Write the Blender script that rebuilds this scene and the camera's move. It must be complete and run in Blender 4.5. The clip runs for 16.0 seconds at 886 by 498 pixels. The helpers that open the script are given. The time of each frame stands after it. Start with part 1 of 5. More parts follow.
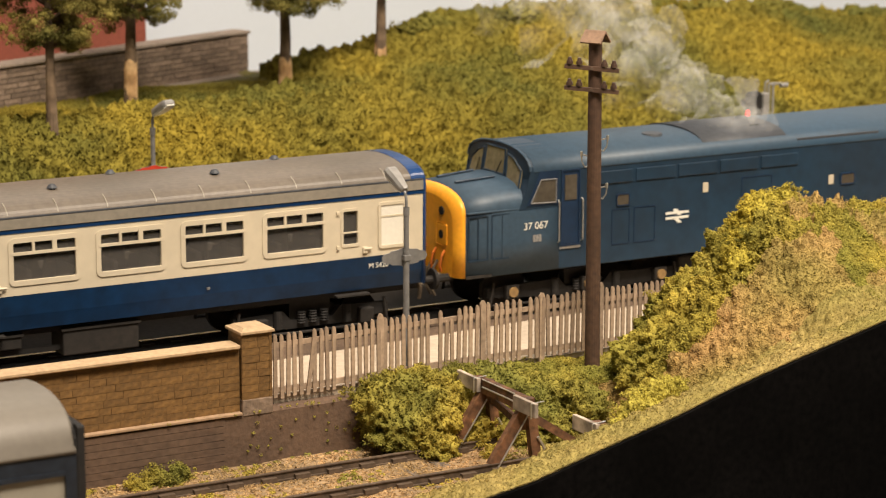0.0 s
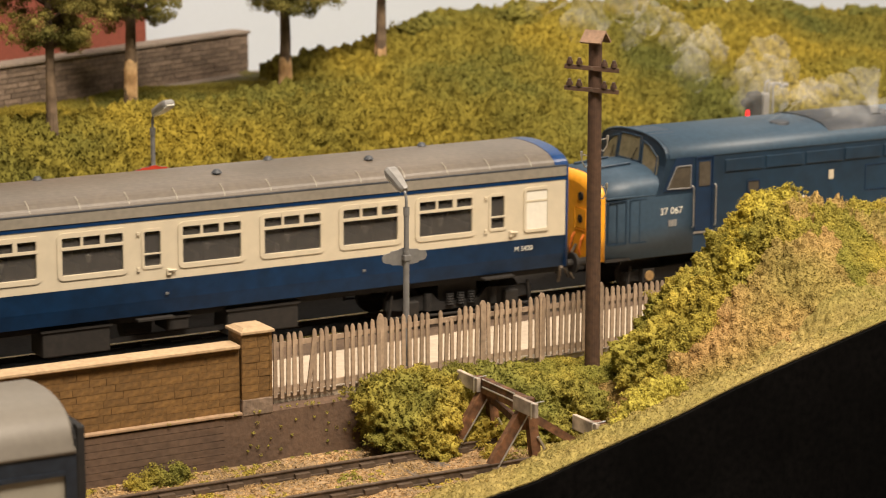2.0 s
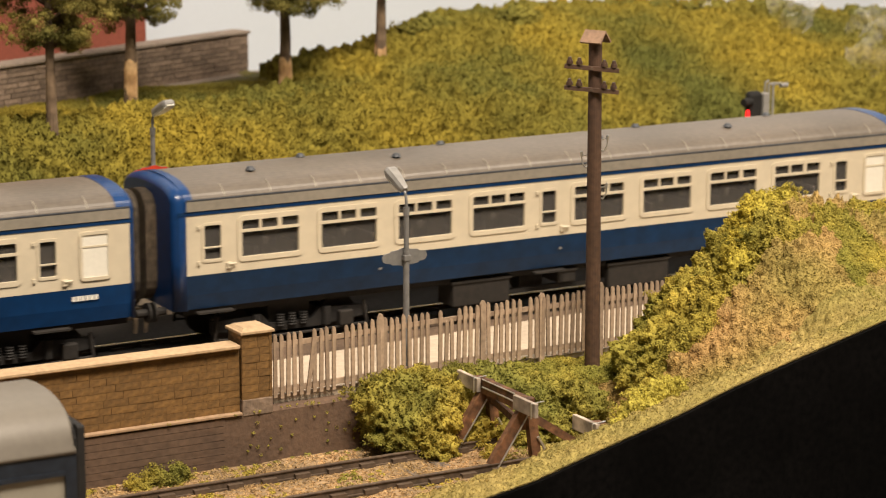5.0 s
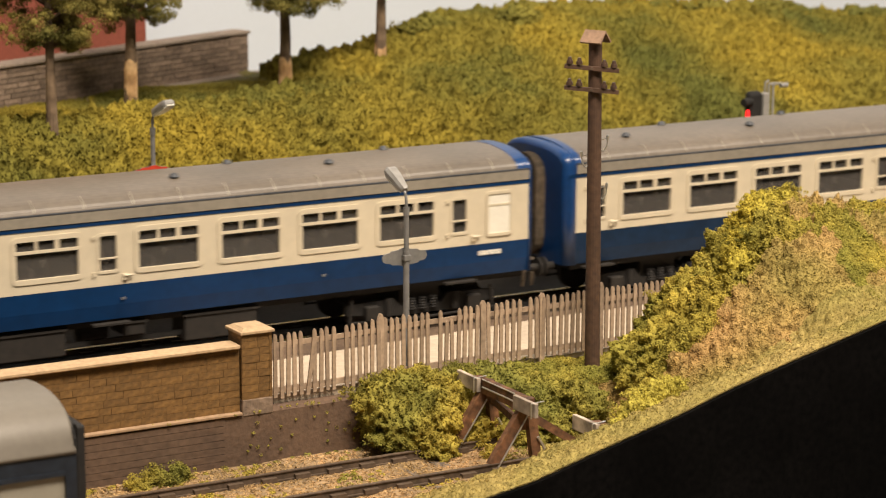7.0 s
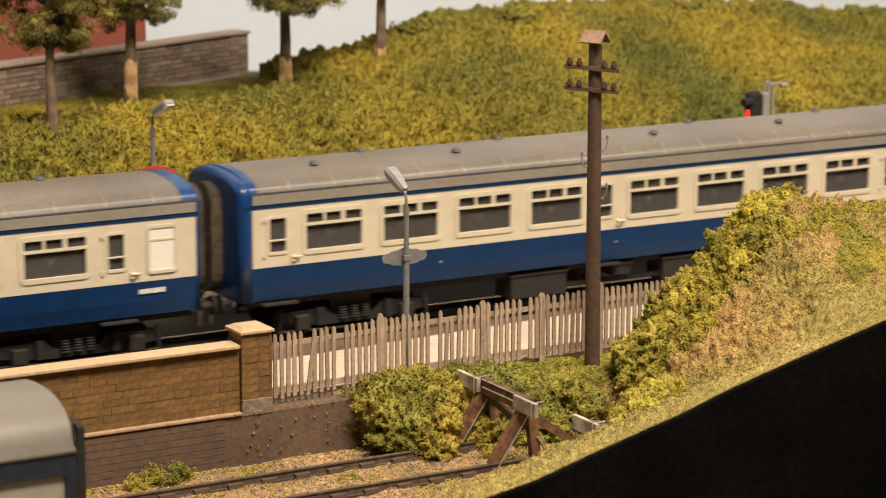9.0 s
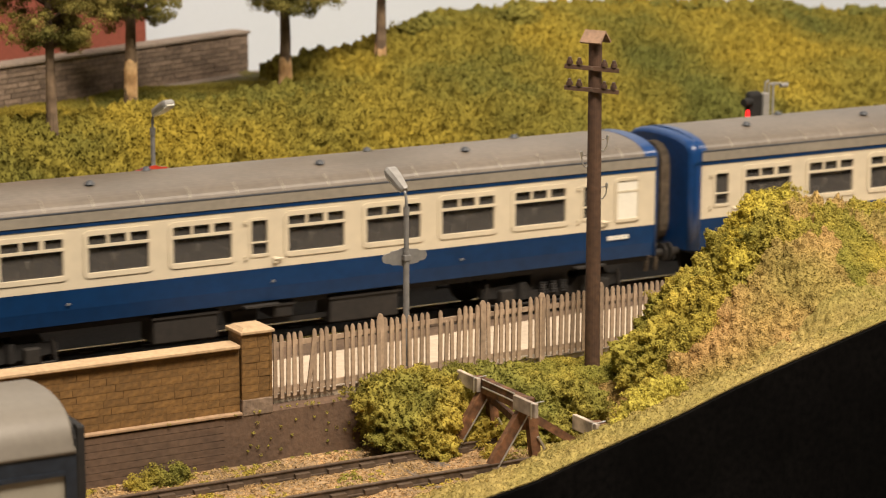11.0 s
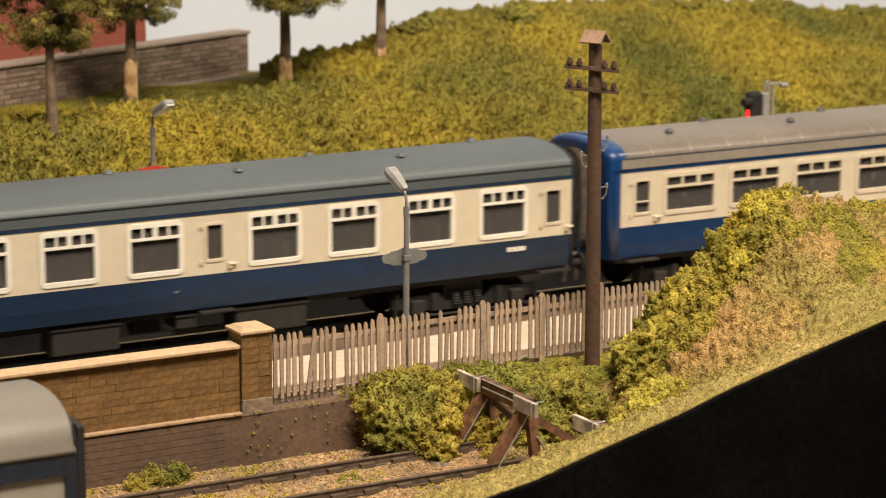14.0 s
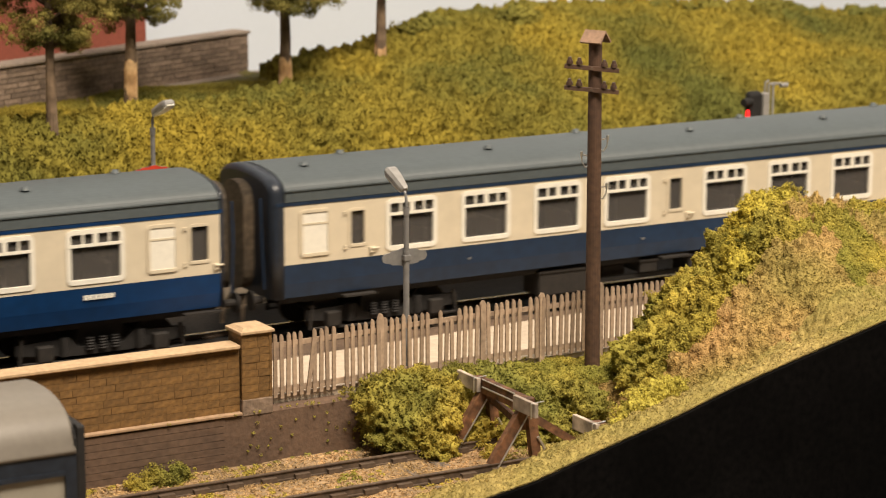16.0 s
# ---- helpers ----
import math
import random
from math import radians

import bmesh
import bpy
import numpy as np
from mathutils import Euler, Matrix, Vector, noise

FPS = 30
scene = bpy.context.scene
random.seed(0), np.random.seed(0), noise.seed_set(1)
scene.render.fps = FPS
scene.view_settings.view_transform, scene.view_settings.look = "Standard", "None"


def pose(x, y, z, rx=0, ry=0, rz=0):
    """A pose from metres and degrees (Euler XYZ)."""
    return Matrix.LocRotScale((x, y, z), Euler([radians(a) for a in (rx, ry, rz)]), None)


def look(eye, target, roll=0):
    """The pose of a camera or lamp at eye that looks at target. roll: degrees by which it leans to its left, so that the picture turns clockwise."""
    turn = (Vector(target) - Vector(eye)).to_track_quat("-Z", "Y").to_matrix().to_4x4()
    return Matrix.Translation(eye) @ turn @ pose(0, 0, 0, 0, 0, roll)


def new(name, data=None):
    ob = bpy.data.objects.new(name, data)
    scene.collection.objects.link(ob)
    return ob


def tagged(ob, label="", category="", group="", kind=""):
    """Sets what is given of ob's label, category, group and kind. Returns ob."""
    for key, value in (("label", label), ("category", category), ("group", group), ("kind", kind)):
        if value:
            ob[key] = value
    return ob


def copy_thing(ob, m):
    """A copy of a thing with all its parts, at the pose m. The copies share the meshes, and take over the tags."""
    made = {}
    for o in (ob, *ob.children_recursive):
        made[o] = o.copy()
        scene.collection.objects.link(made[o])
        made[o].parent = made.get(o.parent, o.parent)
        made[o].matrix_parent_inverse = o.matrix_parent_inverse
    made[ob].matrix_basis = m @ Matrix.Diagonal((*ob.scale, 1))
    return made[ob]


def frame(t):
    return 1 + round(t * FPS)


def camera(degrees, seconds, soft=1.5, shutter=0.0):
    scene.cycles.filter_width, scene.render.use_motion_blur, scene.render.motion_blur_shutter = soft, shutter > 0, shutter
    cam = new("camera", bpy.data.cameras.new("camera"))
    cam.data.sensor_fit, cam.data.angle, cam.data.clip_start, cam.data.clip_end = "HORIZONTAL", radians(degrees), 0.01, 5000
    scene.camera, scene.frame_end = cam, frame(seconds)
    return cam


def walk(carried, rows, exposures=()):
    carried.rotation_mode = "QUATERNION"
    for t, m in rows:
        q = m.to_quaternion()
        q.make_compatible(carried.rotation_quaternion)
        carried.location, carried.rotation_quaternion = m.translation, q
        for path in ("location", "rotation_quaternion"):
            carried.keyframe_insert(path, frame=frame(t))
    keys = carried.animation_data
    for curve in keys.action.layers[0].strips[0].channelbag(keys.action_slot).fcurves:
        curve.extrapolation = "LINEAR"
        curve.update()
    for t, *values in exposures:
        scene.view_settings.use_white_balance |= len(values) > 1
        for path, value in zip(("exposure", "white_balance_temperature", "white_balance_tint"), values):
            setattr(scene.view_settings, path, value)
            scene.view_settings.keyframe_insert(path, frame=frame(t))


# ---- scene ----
# An exhibition model railway at 1:76. All sizes below are in metres of the real railway; K brings them to the model's size.
K = 1 / 76.2
FOCAL = 4397.6
cam = camera(2 * math.degrees(math.atan(784 / FOCAL)), 16.0, 1.15, 0.5)
EYE = Vector((-26.855, -47.463, 13.24))
VIEW = look(EYE * K, Vector((0, 0, 1.81)) * K, 0.22)
walk(cam, [(0, VIEW), (16, VIEW)])
# the lens is focused on the fence; the bank behind falls out of focus
cam.data.dof.use_dof = True
cam.data.dof.focus_distance = 50.0 * K
cam.data.dof.aperture_fstop = 36.0

# ---- light: a row of warm lamps over the front of the layout, and the hall's dim general light ----
world = bpy.data.worlds.new("hall_light")
scene.world = world
world.use_nodes = True
world.node_tree.nodes["Background"].inputs[0].default_value = (1.0, 0.90, 0.76, 1)
world.node_tree.nodes["Background"].inputs[1].default_value = 0.08


def area_lamp(name, eye, target, sx, sy, power, colour):
    d = bpy.data.lights.new(name, "AREA")
    d.shape, d.size, d.size_y, d.energy, d.color = "RECTANGLE", sx, sy, power, colour
    ob = new(name, d)
    ob.matrix_world = look(eye, target)
    return ob


area_lamp("layout_lamp", (-0.12, -0.66, 1.18), (0.02, 0.02, 0.0), 0.6, 0.30, 34.0, (1.0, 0.855, 0.69))
area_lamp("layout_lamp", (0.62, -0.48, 1.18), (0.10, 0.10, 0.0), 0.6, 0.30, 13.5, (1.0, 0.855, 0.70))
scene.view_settings.exposure = 0.0


# ---- materials ----
def material(name, colour, rough=0.7, metal=0.0, vary=0.25, grain=60.0, bump=0.0, second=None, island=0.0, randomly=0.0, coarse=4.0, spec=0.5, leaf=0.0):
    """Colour varied at two scales in the model's own space; second: the colour of larger patches."""
    m = bpy.data.materials.new(name)
    m.use_nodes = True
    n, l = m.node_tree.nodes, m.node_tree.links
    b = n["Principled BSDF"]
    b.inputs["Roughness"].default_value, b.inputs["Metallic"].default_value = rough, metal
    b.inputs["Specular IOR Level"].default_value = spec
    tc = n.new("ShaderNodeTexCoord")
    fine, big = n.new("ShaderNodeTexNoise"), n.new("ShaderNodeTexNoise")
    for q, s, d in ((fine, grain * 10, 4), (big, coarse * 10, 3)):
        q.inputs["Scale"].default_value, q.inputs["Detail"].default_value = s, d
        l.new(tc.outputs["Object"], q.inputs["Vector"])
    ramp = n.new("ShaderNodeValToRGB")
    l.new(big.outputs["Fac"], ramp.inputs["Fac"])
    c2 = second or tuple(c * (1 - vary) for c in colour)
    ramp.color_ramp.elements[0].position, ramp.color_ramp.elements[1].position = 0.36, 0.64
    ramp.color_ramp.elements[0].color, ramp.color_ramp.elements[1].color = (*c2, 1), (*colour, 1)
    hsv = n.new("ShaderNodeHueSaturation")
    l.new(ramp.outputs["Color"], hsv.inputs["Color"])
    value = n.new("ShaderNodeMapRange")
    value.inputs["From Min"].default_value, value.inputs["From Max"].default_value = 0.3, 0.7
    value.inputs["To Min"].default_value, value.inputs["To Max"].default_value = 1 - vary, 1 + vary
    l.new(fine.outputs["Fac"], value.inputs["Value"])
    last = value.outputs["Result"]
    for amount, node, socket in ((island, "ShaderNodeNewGeometry", "Random Per Island"), (randomly, "ShaderNodeObjectInfo", "Random")):
        if amount:
            g, r, mu = n.new(node), n.new("ShaderNodeMapRange"), n.new("ShaderNodeMath")
            r.inputs["To Min"].default_value, r.inputs["To Max"].default_value = 1 - amount, 1 + amount
            mu.operation = "MULTIPLY"
            l.new(g.outputs[socket], r.inputs["Value"])
            l.new(last, mu.inputs[0]), l.new(r.outputs["Result"], mu.inputs[1])
            last = mu.outputs[0]
    l.new(last, hsv.inputs["Value"])
    l.new(hsv.outputs["Color"], b.inputs["Base Color"])
    if bump:
        bp = n.new("ShaderNodeBump")
        bp.inputs["Strength"].default_value, bp.inputs["Distance"].default_value = bump, 0.0006
        l.new(fine.outputs["Fac"], bp.inputs["Height"])
        l.new(bp.outputs["Normal"], b.inputs["Normal"])
    if leaf:
        tr, mix = n.new("ShaderNodeBsdfTranslucent"), n.new("ShaderNodeMixShader")
        mix.inputs[0].default_value = leaf
        l.new(hsv.outputs["Color"], tr.inputs["Color"])
        l.new(b.outputs[0], mix.inputs[1]), l.new(tr.outputs[0], mix.inputs[2])
        l.new(mix.outputs[0], n["Material Output"].inputs["Surface"])
    return m


def glowing(name, colour, power):
    m = material(name, colour, 0.4)
    b = m.node_tree.nodes["Principled BSDF"]
    b.inputs["Emission Color"].default_value, b.inputs["Emission Strength"].default_value = (*colour, 1), power
    return m


def glass(name, colour):
    m = bpy.data.materials.new(name)
    m.use_nodes = True
    b = m.node_tree.nodes["Principled BSDF"]
    b.inputs["Base Color"].default_value = (*colour, 1)
    b.inputs["Roughness"].default_value, b.inputs["Transmission Weight"].default_value, b.inputs["IOR"].default_value = 0.08, 0.82, 1.2
    return m


def smoke_material(name="thin_smoke", dense=0.30, low=0.36):
    m = bpy.data.materials.new(name)
    m.use_nodes = True
    n, l = m.node_tree.nodes, m.node_tree.links
    n.remove(n["Principled BSDF"])
    tc, no, mr = n.new("ShaderNodeTexCoord"), n.new("ShaderNodeTexNoise"), n.new("ShaderNodeMapRange")
    no.inputs["Scale"].default_value, no.inputs["Detail"].default_value, no.inputs["Distortion"].default_value = 40, 5, 1.6
    mr.inputs["From Min"].default_value, mr.inputs["From Max"].default_value = low, 0.95
    mr.inputs["To Min"].default_value, mr.inputs["To Max"].default_value = 0.0, dense
    tr, di, mix = n.new("ShaderNodeBsdfTransparent"), n.new("ShaderNodeBsdfDiffuse"), n.new("ShaderNodeMixShader")
    di.inputs["Color"].default_value = (0.85, 0.85, 0.82, 1)
    l.new(tc.outputs["Object"], no.inputs["Vector"]), l.new(no.outputs["Fac"], mr.inputs["Value"])
    l.new(mr.outputs["Result"], mix.inputs[0]), l.new(tr.outputs[0], mix.inputs[1]), l.new(di.outputs[0], mix.inputs[2])
    l.new(mix.outputs[0], n["Material Output"].inputs["Surface"])
    return m


M = dict(
    cream=material("cream_paint", (0.56, 0.49, 0.365), 0.5, vary=0.05, coarse=1.5, grain=30),
    blue=material("rail_blue_paint", (0.002, 0.028, 0.098), 0.45, vary=0.15, second=(0.002, 0.022, 0.075), coarse=1.2, grain=30, spec=0.3),
    dull_blue=material("weathered_blue_paint", (0.004, 0.022, 0.060), 0.5, vary=0.2, second=(0.009, 0.018, 0.036), coarse=1.0, grain=30),
    end_blue=material("bright_blue_paint", (0.006, 0.040, 0.145), 0.3, vary=0.15),
    dark_end=material("dark_end_paint", (0.018, 0.024, 0.035), 0.4, vary=0.25),
    roof=material("grey_roof_paint", (0.15, 0.124, 0.098), 0.42, vary=0.14, second=(0.105, 0.088, 0.070), coarse=1.6),
    mk1_roof=material("blue_grey_roof_paint", (0.064, 0.078, 0.083), 0.55, vary=0.10, coarse=1.5),
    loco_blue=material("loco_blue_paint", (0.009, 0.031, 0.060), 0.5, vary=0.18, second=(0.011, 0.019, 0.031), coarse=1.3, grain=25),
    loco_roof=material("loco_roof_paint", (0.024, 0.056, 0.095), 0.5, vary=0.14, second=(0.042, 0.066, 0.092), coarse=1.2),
    soot=material("sooty_roof_paint", (0.055, 0.06, 0.07), 0.6, vary=0.2),
    yellow=material("warning_yellow_paint", (0.85, 0.40, 0.02), 0.45, vary=0.08, second=(0.80, 0.34, 0.02)),
    black=material("underframe_black", (0.010, 0.0085, 0.0075), 0.8, vary=0.4),
    dark=material("dark_brown_grime", (0.017, 0.0135, 0.0105), 0.8, vary=0.35),
    steel=material("bright_rail_steel", (0.62, 0.6, 0.57), 0.22, 1.0, vary=0.1),
    chrome=material("plated_metal", (0.6, 0.58, 0.54), 0.35, 0.8, vary=0.1),
    rust=material("rusty_rail", (0.11, 0.075, 0.05), 0.7, 0.2, vary=0.3),
    sleeper=material("weathered_sleeper", (0.13, 0.10, 0.075), 0.9, vary=0.3, randomly=0.25),
    rubber=material("gangway_rubber", (0.045, 0.038, 0.03), 0.6, vary=0.5, second=(0.12, 0.09, 0.06)),
    glass=glass("tinted_window_glass", (0.24, 0.225, 0.21)),
    frosted=material("frosted_window", (0.72, 0.69, 0.60), 0.35, vary=0.05),
    seats=material("brown_seat_moulding", (0.040, 0.034, 0.031), 0.8, vary=0.2),
    white=material("white_lettering", (0.72, 0.70, 0.62), 0.6, vary=0.05),
    grey_metal=material("grey_painted_metal", (0.19, 0.185, 0.18), 0.45, vary=0.15),
    pale_metal=material("pale_grey_casting", (0.27, 0.26, 0.245), 0.4, vary=0.12),
    maroon=material("red_enamel", (0.50, 0.05, 0.025), 0.35, vary=0.1),
    pole=material("stained_brown_timber", (0.085, 0.045, 0.026), 0.75, vary=0.25, bump=0.3),
    insulator=material("brown_insulator", (0.07, 0.042, 0.03), 0.3, vary=0.2),
    picket=material("weathered_picket", (0.40, 0.29, 0.20), 0.85, vary=0.25, randomly=0.22, bump=0.3),
    timber=material("dark_brown_timber", (0.175, 0.080, 0.036), 0.7, vary=0.45, second=(0.075, 0.035, 0.018), coarse=14, randomly=0.15, bump=0.4),
    worn=material("worn_grey_wood", (0.42, 0.35, 0.28), 0.85, vary=0.45, bump=0.6, grain=25),
    brick=material("ochre_brick", (0.185, 0.098, 0.028), 0.75, vary=0.30, randomly=0.16, bump=0.4),
    mortar=material("ochre_mortar", (0.15, 0.084, 0.030), 0.9, vary=0.25),
    coping=material("sandstone_coping", (0.45, 0.315, 0.185), 0.8, vary=0.15, bump=0.3),
    retaining=material("brown_rendered_wall", (0.118, 0.072, 0.045), 0.8, vary=0.18, bump=0.4, second=(0.085, 0.052, 0.034)),
    stone=material("grey_brown_stone", (0.185, 0.135, 0.10), 0.9, vary=0.3, randomly=0.3, island=0.25, bump=0.4),
    stone_top=material("pale_stone_coping", (0.25, 0.20, 0.16), 0.85, vary=0.15),
    house=material("red_brown_board", (0.22, 0.058, 0.036), 0.6, vary=0.12),
    backdrop=material("white_painted_board", (0.55, 0.60, 0.68), 0.9, vary=0.015),
    fascia=material("matt_black_board", (0.0030, 0.0026, 0.0024), 0.9, vary=0.6, spec=0.06),
    ballast=material("sandy_ballast", (0.43, 0.27, 0.125), 0.95, vary=0.35, second=(0.33, 0.22, 0.095), island=0.35, bump=0.6),
    # near black: the shade under the train is put into this colour
    dark_ballast=material("train_shade_ballast", (0.022, 0.018, 0.015), 0.95, vary=0.4),
    paving=material("pale_platform_paving", (0.52, 0.43, 0.33), 0.9, vary=0.12),
    mound_earth=material("shaded_brown_earth", (0.36, 0.24, 0.10), 0.95, vary=0.35, bump=0.8),
    verge_earth=material("straw_turf", (0.36, 0.275, 0.10), 0.95, vary=0.3, bump=0.8),
    earth=material("brown_earth", (0.30, 0.205, 0.11), 0.95, vary=0.35, bump=0.5),
    turf=material("olive_turf", (0.16, 0.13, 0.025), 0.95, vary=0.35, second=(0.09, 0.085, 0.02), bump=0.8),
    inner_foam=material("shaded_foam", (0.17, 0.14, 0.025), 0.95, vary=0.35, second=(0.10, 0.095, 0.022), bump=0.8, spec=0.1),
    hill_leaf=material("olive_foam_foliage", (0.295, 0.225, 0.033), 0.9, vary=0.20, grain=30, second=(0.115, 0.118, 0.028), island=0.28, coarse=1.6, spec=0.1, leaf=0.28),
    bush_leaf=material("green_foam_foliage", (0.45, 0.35, 0.065), 0.9, vary=0.20, grain=30, second=(0.20, 0.195, 0.045), island=0.28, coarse=3.5, spec=0.1, leaf=0.28),
    mound_leaf=material("yellow_green_foam_foliage", (0.50, 0.39, 0.072), 0.9, vary=0.20, grain=30, second=(0.24, 0.235, 0.05), island=0.28, coarse=2.6, spec=0.1, leaf=0.28),
    dry_leaf=material("dry_straw_foliage", (0.44, 0.28, 0.11), 0.9, vary=0.20, grain=30, second=(0.33, 0.26, 0.08), island=0.28, coarse=3, spec=0.1, leaf=0.18),
    lime_leaf=material("lime_foliage", (0.47, 0.40, 0.075), 0.9, vary=0.15, island=0.28, spec=0.1, leaf=0.18),
    verge=material("straw_verge", (0.39, 0.30, 0.11), 0.95, vary=0.3, second=(0.29, 0.245, 0.075), island=0.4, coarse=3, spec=0.1, leaf=0.18),
    tree_leaf=material("dark_tree_foliage", (0.27, 0.215, 0.055), 0.9, vary=0.20, grain=30, second=(0.15, 0.14, 0.04), island=0.28, spec=0.1, leaf=0.18),
    bark=material("grey_bark", (0.19, 0.13, 0.08), 0.9, vary=0.5, bump=0.8, grain=25),
    pale_bark=material("peeled_pale_bark", (0.62, 0.42, 0.22), 0.85, vary=0.4, second=(0.36, 0.21, 0.09), coarse=12, bump=0.6, grain=25),
    red_light=glowing("red_signal_light", (1.0, 0.02, 0.02), 1.6),
    hall_floor=material("hall_floor", (0.10, 0.09, 0.08), 0.8, vary=0.1),
    smoke=smoke_material(),
    thick_smoke=smoke_material("thick_smoke", 0.48, 0.30),
)


# ---- building helpers ----
def P(x, y, z, rx=0, ry=0, rz=0):
    return pose(x * K, y * K, z * K, rx, ry, rz)


def link_mesh(name, bm, mat, parent=None, label="", smooth=False):
    me = bpy.data.meshes.new(name)
    for v in bm.verts:
        v.co *= K
    bmesh.ops.recalc_face_normals(bm, faces=bm.faces)
    for f in bm.faces:
        f.smooth = smooth and len(f.verts) <= 4 and f.normal.z > -0.7
    bm.to_mesh(me)
    bm.free()
    me.materials.append(mat)
    ob = new(name, me)
    ob.parent = parent
    if label:
        tagged(ob, label)
    return ob


part = link_mesh


def thing(name, m, label, category, group="", kind=""):
    ob = new(name)
    ob.empty_display_size = 0.005
    ob.matrix_basis = m
    return tagged(ob, label, category, group, kind)


def solo(name, bm, mat, label, category, group="", kind="", m=None, smooth=False):
    ob = link_mesh(name, bm, mat, None, "", smooth)
    if m:
        ob.matrix_basis = m
    return tagged(ob, label, category, group, kind)


def B():
    return bmesh.new()


def box(bm, x0, x1, y0, y1, z0, z1, bevel=0.0, turn=None):
    vs = bmesh.ops.create_cube(bm, size=1)["verts"]
    for v in vs:
        v.co = Vector(((x0 + x1) / 2 + v.co.x * (x1 - x0), (y0 + y1) / 2 + v.co.y * (y1 - y0), (z0 + z1) / 2 + v.co.z * (z1 - z0)))
    if bevel:
        es = list({e for v in vs for e in v.link_edges})
        vs = bmesh.ops.bevel(bm, geom=es, offset=bevel, segments=2, affect="EDGES", profile=0.5)["verts"]
    if turn:
        for v in vs:
            v.co = turn @ v.co
    return bm


def rod(bm, a, b, r0, r1=None, n=10, caps=True):
    a, b = Vector(a), Vector(b)
    r1 = r0 if r1 is None else r1
    q = (b - a).to_track_quat("Z", "Y").to_matrix().to_4x4()
    m = Matrix.Translation((a + b) / 2) @ q
    bmesh.ops.create_cone(bm, cap_ends=caps, segments=n, radius1=r0, radius2=r1, depth=(b - a).length, matrix=m)
    return bm


def beam(bm, a, b, w, h):
    """A squared timber from a to b, w wide and h deep."""
    a, b = Vector(a), Vector(b)
    q = (b - a).to_track_quat("X", "Z").to_matrix().to_4x4()
    m = Matrix.Translation((a + b) / 2) @ q @ Matrix.Diagonal(((b - a).length, w, h, 1))
    bmesh.ops.create_cube(bm, size=1, matrix=m)
    return bm


def tube(bm, points, r, n=6):
    for a, b in zip(points, points[1:]):
        rod(bm, a, b, r, r, n)
    return bm


def loft(bm, sections, close=True, caps=True):
    """Skins rings of equal length; the rings are closed."""
    rings = [[bm.verts.new(p) for p in s] for s in sections]
    n = len(rings[0])
    for a, b in zip(rings, rings[1:]):
        for i in range(n if close else n - 1):
            bm.faces.new((a[i], a[(i + 1) % n], b[(i + 1) % n], b[i]))
    if caps and close:
        bm.faces.new(rings[0])
        bm.faces.new(list(reversed(rings[-1])))
    return bm


def prism(bm, outline, y0, y1):
    """An outline in x and z, carried from y0 to y1."""
    return loft(bm, [[(x, y0, z) for x, z in outline], [(x, y1, z) for x, z in outline]])


def rounded(x0, x1, z0, z1, r, n=4):
    out = []
    for cx, cz, a0 in ((x1 - r, z1 - r, 0), (x0 + r, z1 - r, 90), (x0 + r, z0 + r, 180), (x1 - r, z0 + r, 270)):
        for i in range(n + 1):
            a = radians(a0 + 90 * i / n)
            out.append((cx + r * math.cos(a), cz + r * math.sin(a)))
    return out


def ring_frame(bm, x0, x1, z0, z1, r, w, y0, y1):
    """A rounded window frame of width w standing between y0 and y1."""
    o, i = rounded(x0, x1, z0, z1, r), rounded(x0 + w, x1 - w, z0 + w, z1 - w, max(r - w, 0.03))
    n = len(o)
    rows = [[bm.verts.new((x, y, z)) for x, z in s] for s, y in ((o, y1), (o, y0), (i, y0), (i, y1))]
    for a, b in zip(rows, rows[1:]):
        for k in range(n):
            bm.faces.new((a[k], a[(k + 1) % n], b[(k + 1) % n], b[k]))
    return bm


def panel(bm, x0, x1, z0, z1, holes, y, depth):
    """A flat sheet at y with rectangular openings whose reveals go in by depth."""
    xs = sorted({x0, x1, *[h[0] for h in holes], *[h[1] for h in holes]})
    zs = sorted({z0, z1, *[h[2] for h in holes], *[h[3] for h in holes]})
    for a, b in zip(xs, xs[1:]):
        for c, d in zip(zs, zs[1:]):
            mx, mz = (a + b) / 2, (c + d) / 2
            if not any(h[0] < mx < h[1] and h[2] < mz < h[3] for h in holes):
                bm.faces.new([bm.verts.new(p) for p in ((a, y, c), (b, y, c), (b, y, d), (a, y, d))])
    for a, b, c, d in holes:
        for p, q in (((a, c), (b, c)), ((b, c), (b, d)), ((b, d), (a, d)), ((a, d), (a, c))):
            bm.faces.new([bm.verts.new(v) for v in ((p[0], y, p[1]), (q[0], y, q[1]), (q[0], y + depth, q[1]), (p[0], y + depth, p[1]))])
    bmesh.ops.remove_doubles(bm, verts=bm.verts, dist=1e-4)
    return bm


def lettering(words, size, mat, parent, m, name="number", label=""):
    """Flat lettering, turned into a mesh."""
    cu = bpy.data.curves.new(name, "FONT")
    cu.body, cu.size, cu.extrude = words, size * K, 0.004 * K
    tmp = bpy.data.objects.new(name, cu)
    scene.collection.objects.link(tmp)
    me = bpy.data.meshes.new_from_object(tmp.evaluated_get(bpy.context.evaluated_depsgraph_get()))
    bpy.data.objects.remove(tmp)
    me.materials.clear()
    me.materials.append(mat)
    ob = new(name, me)
    ob.parent, ob.matrix_basis = parent, m
    return tagged(ob, label) if label else ob


ICO = None


